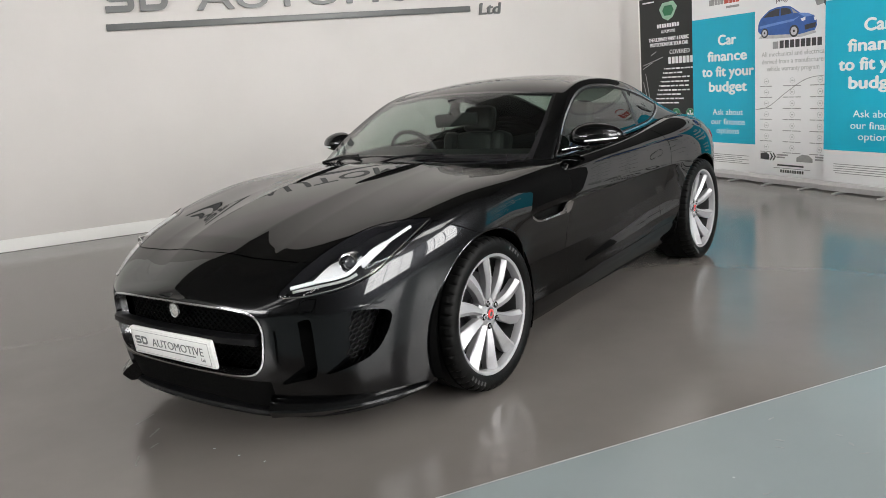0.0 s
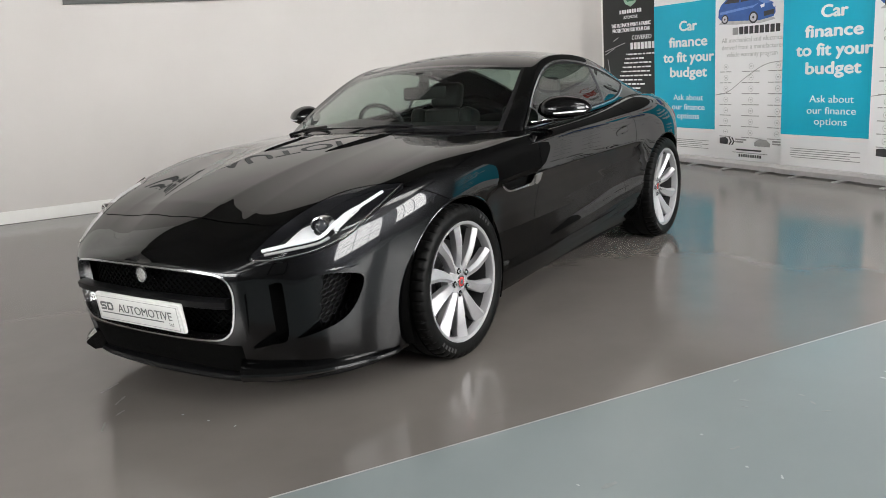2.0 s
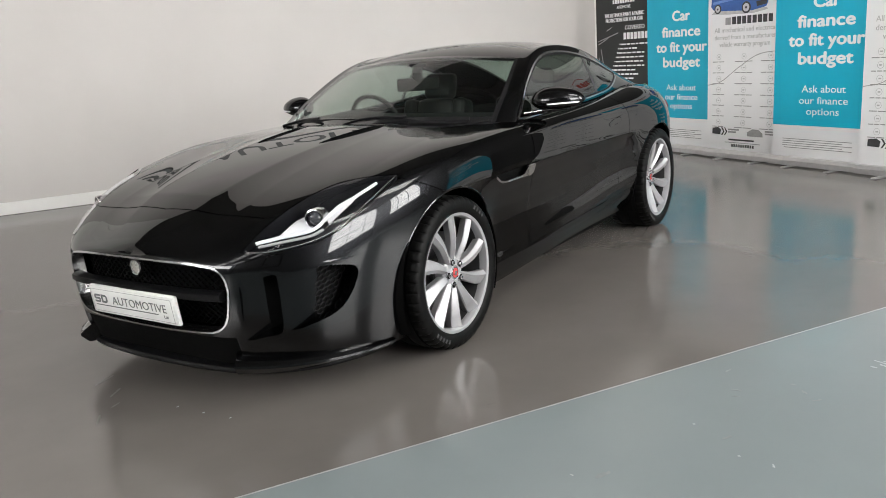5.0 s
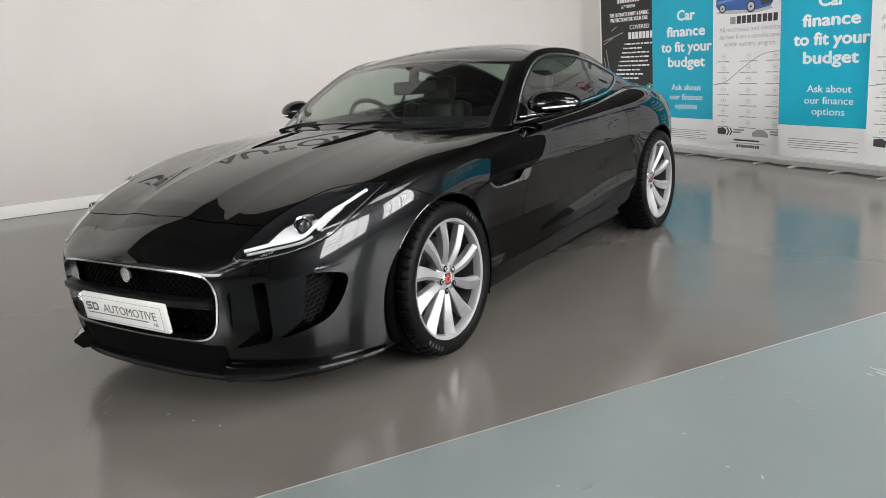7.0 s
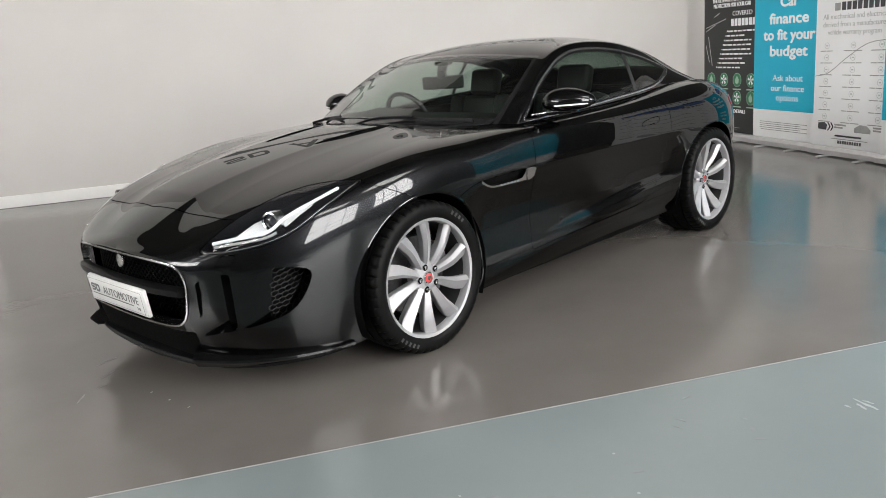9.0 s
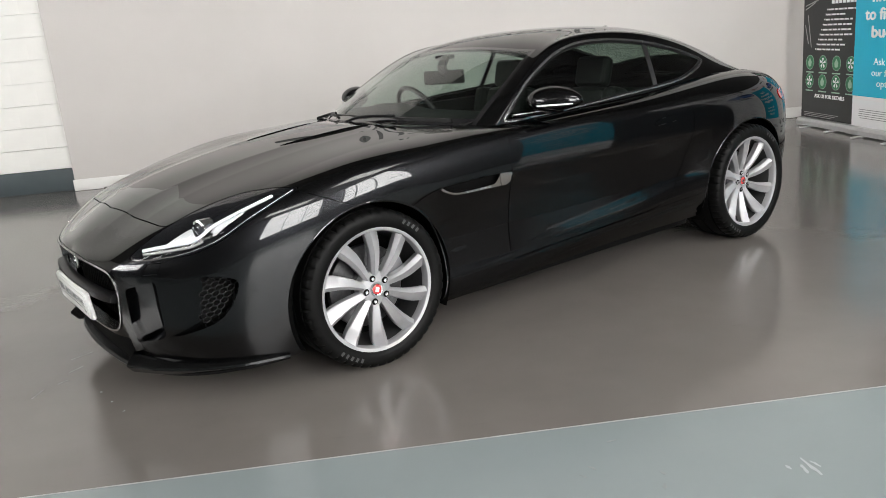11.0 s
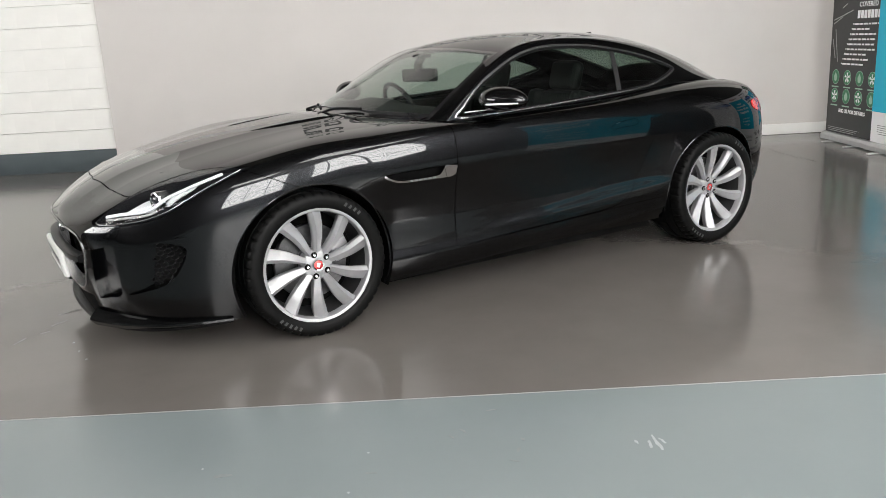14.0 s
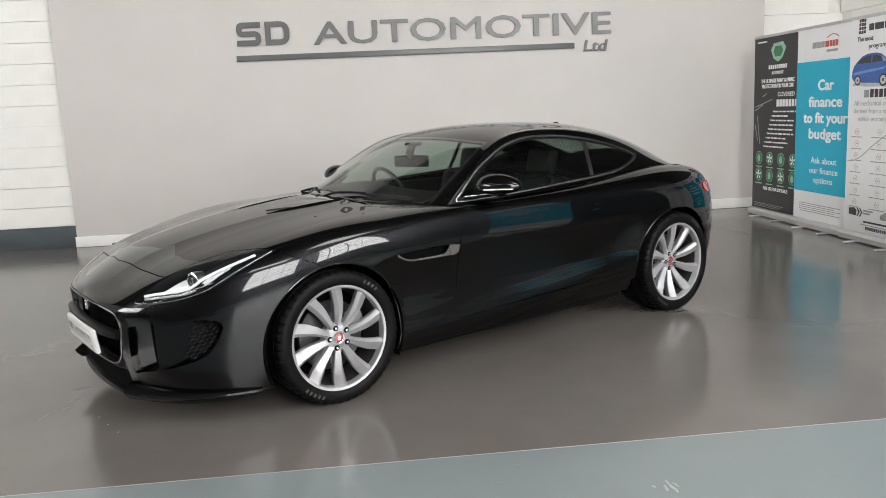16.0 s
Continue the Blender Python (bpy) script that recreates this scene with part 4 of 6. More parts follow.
rear_ps, cp = cab.cut(cp, lambda x, v, z, k, s: np.maximum((k - 1.72) * 0.35, np.maximum((s - 8.9) * 0.25, (6.35 - s) * 0.3)))
pillar_ps, roof_ps = cab.cut(cp, lambda x, v, z, k, s: (s - 2.985) * 0.25)
frit, screen_in = cab.cut(screen_ps, lambda x, v, z, k, s: -np.maximum((k - 1.84) * 0.4, np.maximum((s - 2.86) * 0.25, (0.30 - s) * 0.2)))
panel("windscreen", cab, screen_in, SCREEN_GLASS, car, 0, thick=0.0, label="faintly green laminated windscreen")
panel("windscreen_border", cab, frit, GLOSS_BLACK, car, 0, thick=0.006)
both_sides("windscreen_pillar", cab, pillar_ps, PAINT, thick=0.02)
panel("roof", cab, roof_ps, PAINT, car, 0, thick=0.02)
panel("rear_window", cab, rear_ps, SIDE_GLASS, car, 0, thick=0.0, label="tinted tailgate glass")
chrome_ps, glass_ps = cab.cut(side_win, lambda x, v, z, k, s: np.where(k > 2.3, -(DLO(x, z) + np.interp(z, [0.93, 0.99, 1.10], [0.006, 0.009, 0.0115])), 1.0))
seal_ps, glass_ps = cab.cut(glass_ps, lambda x, v, z, k, s: -(DLO(x, z) + np.interp(z, [0.93, 0.99, 1.10], [0.013, 0.018, 0.022])))
post_f = lambda x, v, z, k, s: np.abs(x - (1.988 + (z - 0.965) * 0.20)) - 0.017
post_ps, glass_ps = cab.cut(glass_ps, post_f)
pane_ps, quarter_glass = cab.cut(glass_ps, lambda x, v, z, k, s: x - (1.99 + (z - 0.965) * 0.20))
both_sides("window_trim", cab, chrome_ps, SATIN_METAL, lift=0.005, thick=0.012, label="satin bright trim round the side windows")
both_sides("window_seal", cab, seal_ps, SATIN_BLACK, lift=0.001, thick=0.006)
both_sides("door_window", cab, pane_ps, SIDE_GLASS, thick=0.0, label="green-tinted door glass")
both_sides("quarter_window", cab, quarter_glass, SIDE_GLASS, thick=0.0, label="green-tinted rear quarter glass")
both_sides("window_post", cab, post_ps, STEEL, lift=0.002, thick=0.006)

# ---- grille ----
ring_ps, hole_ps = body.cut(grille_hole, lambda x, v, z, k, s: -(GRILLE(v, z) + 0.0075))
panel("grille_surround", body, ring_ps, SATIN_METAL, car, 0, lift=0.004, thick=0.05, label="satin silver grille surround")
grille = panel("grille", body, hole_ps, DARK, car, 0, thick=0.0, push=deep(0.11), label="black mesh radiator grille")


def on_skin(skin, k, s, out=0.0, side=-1):
    P, N = skin.at([k], [s])
    p = (P[0, 0] + N[0, 0] * out) * np.array((1, side, 1))
    return Vector(p)


def nose_x(v, z):
    """The nose's front at a place across and up."""
    P, _ = NOSE_GRID
    d = np.hypot(P[..., 1] - abs(v), P[..., 2] - z)
    return float(P[np.unravel_index(np.argmin(d), d.shape)][0])


NOSE_GRID = BODY.at(np.linspace(1.6, 6, 120), np.linspace(0, 4, 120))
bm = bmesh.new()
gf = lambda v, z: float(GRILLE(np.array([v]), np.array([z]))[0])
for dirn in (-1, 1):
    c = -0.75
    while c < 0.75:
        pts = []
        for i in range(41):
            z = 0.30 + 0.30 * i / 40
            v = c + dirn * (z - 0.45) * 1.25
            if gf(v, z) < -0.008:
                pts.append((nose_x(v, z) + 0.085, -v, z))
        for a, b in zip(pts[::2], pts[2::2]):
            sweep(bm, [a, b], [(-0.0022, -0.004), (0.0022, -0.004), (0.0022, 0.004), (-0.0022, 0.004)], up=(1, 0, 0), caps=False)
        c += 0.034
part("mesh", bm, DARK, grille)
bm = bmesh.new()
for z0, h, back in ((0.462, 0.020, 0.012),):
    path = [(nose_x(v, z0) + back, -v, z0) for v in np.linspace(-0.455, 0.455, 33)]
    sweep(bm, path, [(-0.012, -h), (0.010, -h), (0.030, -h * 0.6), (0.030, h * 0.6), (0.010, h), (-0.012, h)], up=(0, 0, 1))
part("crossbar", bm, SATIN_BLACK, grille)
bm = bmesh.new()
lathe(bm, [(0.0, -0.004), (0.022, -0.003), (0.026, 0.0)], 32, pose(-0.962, 0, 0.546, 0, 0, -90))
badge = part("badge", bm, simple("badge_relief", (0.45, 0.44, 0.42), 0.3, 0.9, 0.5, 160, relief=0.8), grille, "round cast metal badge")
bm = bmesh.new()
lathe(bm, [(0.026, 0.002), (0.027, -0.006), (0.0315, -0.007), (0.034, -0.003), (0.034, 0.01)], 36, pose(-0.962, 0, 0.546, 0, 0, -90))
part("badge_ring", bm, CHROME, grille)

# ---- front scoops ----
def scoop_depth(s0, s1, most):
    return lambda rows: most * np.clip((rows[:, 7] - s0) / (s1 - s0), 0, 1) ** 0.8


dA, dB = scoop_depth(2.25, 2.95, 0.10), scoop_depth(3.10, 4.42, 0.11)
for sd in (-1, 1):
    fl_a, dk_a = body.cut(scoop_a, lambda x, v, z, k, s: s - 2.68)
    panel("scoop_floor", body, fl_a, PAINT, car, sd, thick=0.0, push=dA)
    panel("scoop_slot", body, dk_a, DARK, car, sd, thick=0.0, push=dA, label="black air slot")
    rim_wall("scoop_wall", body, scoop_a, PAINT, dA, car, sd)
    fl_b, dk_b = body.cut(scoop_b, lambda x, v, z, k, s: s - 3.74 + (k - 3.8) * 0.12)
    panel("scoop_floor", body, fl_b, PAINT, car, sd, thick=0.0, push=dB)
    inlet = panel("side_inlet", body, dk_b, DARK, car, sd, thick=0.0, push=dB, label="black side air inlet")
    rim_wall("scoop_wall", body, scoop_b, PAINT, dB, car, sd)
    # honeycomb
    bm = bmesh.new()
    K0, S0 = 3.1, 3.62
    for i in range(7):
        for j in range(15):
            kc, sc = K0 + j * 0.115, S0 + i * 0.155 + (j % 2) * 0.0775
            if SCOOP_B(np.array([kc]), np.array([sc]))[0] > -0.045 or sc < 3.76 - (kc - 3.8) * 0.12:
                continue
            ring = []
            for a in range(6):
                th = math.pi / 6 + a * math.pi / 3
                k_, s_ = kc + 0.075 * math.sin(th), sc + 0.086 * math.cos(th)
                d = dB(np.array([[0, 0, 0, 0, 0, 0, k_, s_]]))[0]
                ring.append(on_skin(BODY, k_, s_, 0.005 - d, sd))
            for a in range(6):
                sweep(bm, [ring[a], ring[(a + 1) % 6]], [(-0.0016, -0.004), (0.0016, -0.004), (0.0016, 0.004), (-0.0016, 0.004)], up=(-0.6, 0.75 * sd, 0), caps=False)
    part("honeycomb", bm, SATIN_BLACK, inlet, "black plastic honeycomb mesh")

# blades and lip under the nose
for sd in (-1, 1):
    bm = bmesh.new()
    path = smooth_path([(-0.925, 0.470, 0), (-0.835, 0.605, 0), (-0.70, 0.725, 0), (-0.55, 0.80, 0), (-0.405, 0.838, 0)], 8)
    rings = []
    for i, p in enumerate(path):
        t = i / (len(path) - 1)
        q = path[min(i + 1, len(path) - 1)] - path[max(i - 1, 0)]
        nrm = Vector((-q.y, q.x, 0)).normalized()
        nrm = nrm if nrm.y > 0 else -nrm
        nrm = Vector((nrm.x, nrm.y, 0))
        out = 0.030 * (1 - t) ** 0.7 + 0.004
        ztop, zed, zbot = 0.222 - 0.050 * t, 0.193 - 0.030 * t ** 0.8, 0.150 - 0.012 * t
        sec = [p - nrm * 0.05 + Vector((0, 0, ztop + 0.02)), p - nrm * 0.004 + Vector((0, 0, ztop)), p + nrm * out + Vector((0, 0, zed)), p + nrm * (out + 0.001) + Vector((0, 0, zed - 0.010)), p + nrm * (out - 0.030) + Vector((0, 0, zbot)), p - nrm * 0.06 + Vector((0, 0, zbot))]
        rings.append([bm.verts.new((v.x, v.y * sd, v.z)) for v in sec])
    for A, B in zip(rings, rings[1:]):
        for j in range(6):
            bm.faces.new((A[j], A[(j + 1) % 6], B[(j + 1) % 6], B[j]))
    bm.faces.new(rings[0])
    bm.faces.new(rings[-1])
    part("splitter_blade", bm, PAINT, car, sharp=20)
bm = bmesh.new()
lip = smooth_path([(-0.40, -0.82, 0.149), (-0.56, -0.785, 0.146), (-0.735, -0.69, 0.146), (-0.855, -0.545, 0.149), (-0.92, -0.36, 0.152), (-0.945, 0.0, 0.153), (-0.92, 0.36, 0.152), (-0.855, 0.545, 0.149), (-0.735, 0.69, 0.146), (-0.56, 0.785, 0.146), (-0.40, 0.82, 0.149)], 6)
sweep(bm, lip, [(-0.008, 0.0), (0.0, 0.010), (0.10, 0.035), (0.12, 0.0), (0.0, -0.012)], up=(0, 0, 1))
part("chin_lip", bm, SATIN_BLACK, car, "matt black chin lip", sharp=25)

# ---- headlamps ----
for sd in (-1, 1):
    bowl = lambda rows: np.interp(rows[:, 7], [2.7, 3.4, 4.6, 5.9], [0.025, 0.060, 0.060, 0.020])
    lamp = panel("headlamp", body, lamp_ps, LAMP_BLACK, car, sd, thick=0.0, push=bowl, label="clear headlamp with black bezel and projector")
    rim_wall("bezel", body, lamp_ps, LAMP_BLACK, bowl, lamp, sd)
    panel("lens", body, lamp_ps, LENS, lamp, sd, thick=0.003, label="clear polycarbonate lens")
    bm = bmesh.new()
    guide = [(1.97, 3.02), (2.20, 3.42), (2.42, 3.86), (2.43, 4.10), (2.30, 4.45), (2.20, 5.00), (2.10, 5.58)]
    pts = smooth_path([on_skin(BODY, k, s, -0.012, sd) for k, s in guide], 6)
    sweep(bm, pts, lambda t: ring_section(0.0078 - 0.001 * t, 0.007), up=(-0.4, sd * 0.6, 0.7))
    part("light_guide", bm, LIGHT_GUIDE, lamp, "white daytime light strip")
    bm = bmesh.new()
    low = [(2.10, 2.98), (2.36, 3.42), (2.55, 3.86), (2.56, 4.12)]
    sweep(bm, smooth_path([on_skin(BODY, k, s, -0.010, sd) for k, s in low], 6), ring_section(0.006, 0.005), up=(-0.4, sd * 0.6, 0.7))
    part("indicator_strip", bm, PLATE_MID, lamp, "clear ribbed indicator strip")
    bm = bmesh.new()
    edge = [(2.03, 2.74), (2.14, 2.76), (2.43, 3.13), (2.66, 3.77), (2.68, 4.36), (2.49, 5.02), (2.22, 5.86)]
    sweep(bm, smooth_path([on_skin(BODY, k, s, 0.001, sd) for k, s in edge], 6), ring_section(0.0028, 0.0028, 6), up=(-0.4, sd * 0.6, 0.7))
    part("lamp_rim", bm, CHROME, lamp, "thin bright lower rim")
    refl, _ = body.cut(lamp_ps, lambda x, v, z, k, s: inside_outline([(2.10, 3.40), (1.95, 3.80), (1.87, 4.05), (1.89, 4.29), (2.10, 4.12), (2.36, 4.03), (2.28, 3.66)])(k, s))
    panel("reflector", body, refl, LAMP_SILVER, lamp, sd, thick=0.004, push=lambda rows: np.interp(rows[:, 7], [3.0, 4.1], [0.018, 0.045]), label="reflector, its bright reflection put into a white colour")
    refl, _ = body.cut(lamp_ps, lambda x, v, z, k, s: inside_outline([(2.22, 4.42), (2.08, 4.74), (2.06, 5.12), (2.18, 5.05), (2.28, 4.72), (2.44, 4.32)])(k, s))
    panel("reflector", body, refl, LAMP_SILVER, lamp, sd, thick=0.004, push=lambda rows: np.interp(rows[:, 7], [4.2, 5.0], [0.040, 0.022]), label="reflector, its bright reflection put into a white colour")
    c = on_skin(BODY, 2.17, 4.22, -0.028, sd)
    at = Matrix.Translation(c) @ pose(0, 0, 0, 0, 0, -72 if sd < 0 else -108)
    bm = bmesh.new()
    lathe(bm, [(0.0, -0.020), (0.012, -0.0185), (0.022, -0.013), (0.029, -0.003), (0.030, 0.01)], 32, at)
    part("projector_lens", bm, simple("projector_glass", (0.03, 0.03, 0.035), 0.03, 0, 0.05, coat=1.0), lamp, "dark glass projector lens")
    bm = bmesh.new()
    lathe(bm, [(0.030, 0.012), (0.031, -0.010), (0.034, -0.014), (0.039, -0.012), (0.041, 0.0), (0.041, 0.04)], 36, at)
    part("projector_ring", bm, CHROME, lamp)

# ---- vents ----
for sd in (-1, 1):
    vent = panel("side_vent", body, vent_ps, DARK, car, sd, thick=0.0, push=deep(0.03), label="black wing vent with bright trim")
    rim_wall("vent_wall", body, vent_ps, DARK, deep(0.03), vent, sd)
    trim = inside_outline([(0.340, 0.720), (0.36, 0.716), (0.385, 0.700), (0.42, 0.684), (0.46, 0.676), (0.60, 0.675), (0.668, 0.679), (0.684, 0.700), (0.690, 0.722), (0.80, 0.73), (0.80, 0.65), (0.30, 0.65)])
    side_ps, _ = body.cut(vent_ps, lambda x, v, z, k, s: trim(x, z))
    panel("vent_trim", body, side_ps, CHROME, vent, sd, lift=0.003, thick=0.012, label="polished vent trim")
    block_ps, _ = body.cut(vent_ps, lambda x, v, z, k, s: 0.700 - x - (z - 0.69) * 0.4)
    panel("vent_end", body, block_ps, CHROME, vent, sd, lift=0.009, thick=0.022, label="raised polished end piece")
    bm = bmesh.new()
    for i in range(6):
        x0 = 0.50 + i * 0.026
        box(bm, x0, x0 + 0.016, -0.0015, 0.0015, 0.6665, 0.6735, 0.0, pose(0, sd * (BODY_V(x0, 0.67) + 0.004), 0))
    part("script_bars", bm, PLATE_GREY, vent)
    louvre = panel("bonnet_vent", body, bvent_ps, DARK, car, sd, thick=0.0, push=deep(0.02), label="black louvred bonnet vent")
    rim_wall("vent_wall", body, bvent_ps, DARK, deep(0.02), louvre, sd)
    bm = bmesh.new()
    for i in range(15):
        x0 = -0.01 + i * 0.031
        vs = [v for v in np.linspace(0.17, 0.30, 53) if BONNET_VENT(np.array([x0]), np.array([v]))[0] < -0.001]
        if len(vs) < 2:
            continue
        z0 = 0.905 + (x0 + 0.04) * 0.072
        sweep(bm, [(x0, sd * vs[0], z0 - 0.009), (x0 + 0.012, sd * vs[-1], z0 - 0.011)], [(-0.005, -0.006), (0.005, -0.006), (0.005, 0.006), (-0.005, 0.006)], caps=True)
    part("louvre", bm, SATIN_BLACK, louvre)

# ---- wheels: the outer face looks towards -y ----
def wheel(cx, yc, w, recess, name):
    """A wheel standing on the floor at cx; yc: middle of the tyre, w: its width, recess: depth of the hub behind the lip."""
    hub = thing(name, "", "", pose(cx, yc, 0.343))
    hub.parent = car
    h = w / 2
    # tyre with shoulder blocks
    bm = bmesh.new()
    n = 240
    side = [(0.262, -h + 0.020), (0.272, -h + 0.008), (0.288, -h + 0.002), (0.308, -h), (0.324, -h + 0.004), (0.334, -h + 0.011)]
    tread = [(0.3400, -h + 0.022), (0.3420, -h + 0.040)]
    for g in (-0.27, 0.0, 0.27):
        y = g * w
        tread += [(0.3428, y - 0.0055), (0.336, y - 0.005), (0.336, y + 0.005), (0.3428, y + 0.0055)]
    prof = side + tread + [(r, -y) for r, y in tread[1::-1]] + [(r, -y) for r, y in side[::-1]]
    soft = {4: 0.003, 5: 0.0065, 6: 0.008, 7: 0.008}
    m = len(prof)
    rings = []
    for i in range(n):
        a = 2 * math.pi * i / n
        cutb = i % 5 == 0
        ring = []
        for j, (r, y) in enumerate(prof):
            jj = j if j < m // 2 else m - 1 - j
            rr = r - (soft.get(jj, 0.0) if cutb else 0.0)
            ring.append(bm.verts.new((rr * math.cos(a), y, rr * math.sin(a))))
        rings.append(ring)
    for i in range(n):
        A, B = rings[i], rings[(i + 1) % n]
        for j in range(m - 1):
            bm.faces.new((A[j], A[j + 1], B[j + 1], B[j]))
    # flattened where it stands
    for v in bm.verts:
        if v.co.z < -0.3385:
            v.co.z = -0.3385 - (abs(v.co.z) - 0.3385) * 0.95
    tyre = part("tyre", bm, RUBBER, hub, "black low-profile tyre", sharp=30)
    # raised marks on the wall
    for a0, cnt in ((3.95, 5), (0.8, 4)):
        for i in range(cnt):
            a = a0 + i * 0.085
            bm = bmesh.new()
            box(bm, -0.006, 0.006, -0.0008, 0.0008, -0.009, 0.009, 0.0, pose(0.306 * math.cos(a), -h + 0.0002, 0.306 * math.sin(a), 0, 90 - math.degrees(a) + 14, 0))
            part("wall_mark", bm, RUBBER_MARK, hub, "pale raised maker bar")
    # rim: barrel, lip, hub plate
    bm = bmesh.new()
    lathe(bm, [(0.268, -h + 0.028), (0.2700, -h + 0.015), (0.2685, -h + 0.0105), (0.2655, -h + 0.0105), (0.2560, -h + 0.014), (0.2520, -h + 0.022), (0.2490, -h + 0.050)], 96)
    part("rim", bm, ALLOY, hub, "bright silver alloy rim")
    # barrel coloured dark, so the gaps between the spokes read as shaded
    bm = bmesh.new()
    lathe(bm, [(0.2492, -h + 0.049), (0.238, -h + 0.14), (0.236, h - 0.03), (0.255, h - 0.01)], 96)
    part("barrel", bm, BARREL, hub, "wheel barrel, its shade put into a dark grey")
    bm = bmesh.new()
    lathe(bm, [(0.060, h - 0.070), (0.182, h - 0.070), (0.234, h - 0.074)], 64)
    part("dust_shield", bm, DARK, hub)
    yh = -h + 0.012 + recess
    bm = bmesh.new()
    lathe(bm, [(0.028, yh + 0.003), (0.034, yh - 0.002), (0.045, yh), (0.066, yh + 0.004), (0.076, yh + 0.014), (0.078, yh + 0.05)], 60)
    for i in range(5):
        a = 2 * math.pi * (i + 0.5) / 5
        x, z = 0.053 * math.cos(a), 0.053 * math.sin(a)
        lathe(bm, [(0.0165, yh - 0.004), (0.0145, yh - 0.006), (0.0125, yh - 0.004), (0.0125, yh + 0.01)], 18, pose(x, 0, z))
    part("hub_plate", bm, ALLOY, hub)
    for i in range(5):
        a = 2 * math.pi * (i + 0.5) / 5
        bm = bmesh.new()
        lathe(bm, [(0.0, -0.001), (0.0145, -0.001), (0.0145, 0.004)], 18, pose(0.053 * math.cos(a), yh - 0.0055, 0.053 * math.sin(a)))
        part("nut_socket", bm, DARK, hub)
    for i in range(5):
        a = 2 * math.pi * (i + 0.5) / 5
        bm = bmesh.new()
        lathe(bm, [(0.0, -0.012), (0.007, -0.011), (0.009, -0.006), (0.0095, 0.01)], 6, pose(0.053 * math.cos(a), yh - 0.004, 0.053 * math.sin(a)))
        part("wheel_nut", bm, CHROME, hub)
    bm = bmesh.new()
    lathe(bm, [(0.0, -0.006), (0.014, -0.0055), (0.0205, -0.003), (0.0215, 0.0)], 30, pose(0, yh - 0.001, 0))
    part("centre_cap", bm, RED_CAP, hub, "red enamelled centre cap")
    bm = bmesh.new()
    lathe(bm, [(0.0215, 0.002), (0.0225, -0.006), (0.026, -0.007), (0.0285, -0.002), (0.0285, 0.006)], 30, pose(0, yh - 0.001, 0))
    part("cap_ring", bm, CHROME, hub)
    bm = bmesh.new()
    box(bm, -0.008, 0.009, -0.001, 0.001, -0.010, 0.009, 0.0, pose(0, yh - 0.0075, 0, 0, 20, 0))
    part("cap_mark", bm, CHROME, hub)
    # ten swept blades
    for q in range(10):
        a0 = 2 * math.pi * q / 10 + 0.23
        bm = bmesh.new()
        rings = []
        N = 12
        for i in range(N + 1):
            t = i / N
            r = 0.058 + (0.2535 - 0.058) * t
            ang = a0 + 0.13 * t - 0.05 * t * t - 0.055 * math.sin(math.pi * t)
            wd = 0.033 + 0.041 * t ** 1.15
            yf = yh + 0.004 - (recess - 0.006) * t ** 1.6 - 0.012 * math.sin(math.pi * min(1, t * 1.15)) * 0.6
            lead, trail = yf, yf + 0.004 + 0.012 * t
            rad, tan = Vector((math.cos(ang), 0, math.sin(ang))), Vector((-math.sin(ang), 0, math.cos(ang)))
            fy = Vector((0, 1, 0))
            skew = 0.012 * t
            sec = [(0.5, lead + 0.008, 0), (0.44, lead + 0.003, 0), (0.20, lead - 0.008, 0), (-0.43, trail - 0.002, 0), (-0.5, trail + 0.004, 0), (-0.44, trail + 0.034, 0), (0.44, lead + 0.040, 0)]
            rings.append([bm.verts.new(rad * (r + (skew if e > 0 else -skew * 0.4) * (1 if t > 0.8 else 0)) + tan * (e * wd) + fy * y) for e, y, _ in sec])
        for A, B in zip(rings, rings[1:]):
            for j in range(7):
                bm.faces.new((A[j], A[(j + 1) % 7], B[(j + 1) % 7], B[j]))
        bm.faces.new(rings[0])
        bm.faces.new(rings[-1])
        part("spoke", bm, ALLOY, hub, sharp=28)
    # brake
    bm = bmesh.new()
    lathe(bm, [(0.075, yh + 0.080), (0.178, yh + 0.080), (0.180, yh + 0.082), (0.180, yh + 0.108), (0.075, yh + 0.108)], 72)
    lathe(bm, [(0.03, yh + 0.055), (0.072, yh + 0.055), (0.080, yh + 0.062), (0.080, yh + 0.09)], 48)
    part("brake_disc", bm, STEEL, hub, "grey steel brake disc")
    bm = bmesh.new()
    box(bm, -0.065, 0.065, yh + 0.055, yh + 0.135, -0.045, 0.045, 0.014, pose(0.150 * math.cos(0.35), 0, 0.150 * math.sin(0.35), 0, 90 - 20, 0))
    part("brake_caliper", bm, simple("caliper_silver", (0.30, 0.30, 0.31), 0.4, 0.6), hub, "silver-grey brake caliper") if name == "front_wheel" else bm.free()
    bm = bmesh.new()
    lathe(bm, [(0.0, -0.003), (0.004, -0.002), (0.0045, 0.012)], 10, pose(0.243, -h + 0.055, 0.035, 0, 0, 90))
    part("valve", bm, SATIN_BLACK, hub)
    return hub


front_wheel = wheel(0.0, -0.7925, 0.255, 0.022, "front_wheel")
rear_wheel = wheel(AXLE, -0.8135, 0.295, 0.060, "rear_wheel")
for src, cx, yc in ((front_wheel, 0.0, 0.7925), (rear_wheel, AXLE, 0.8135)):
    copy_thing(src, pose(cx, yc, 0.343, 0, 0, 180))

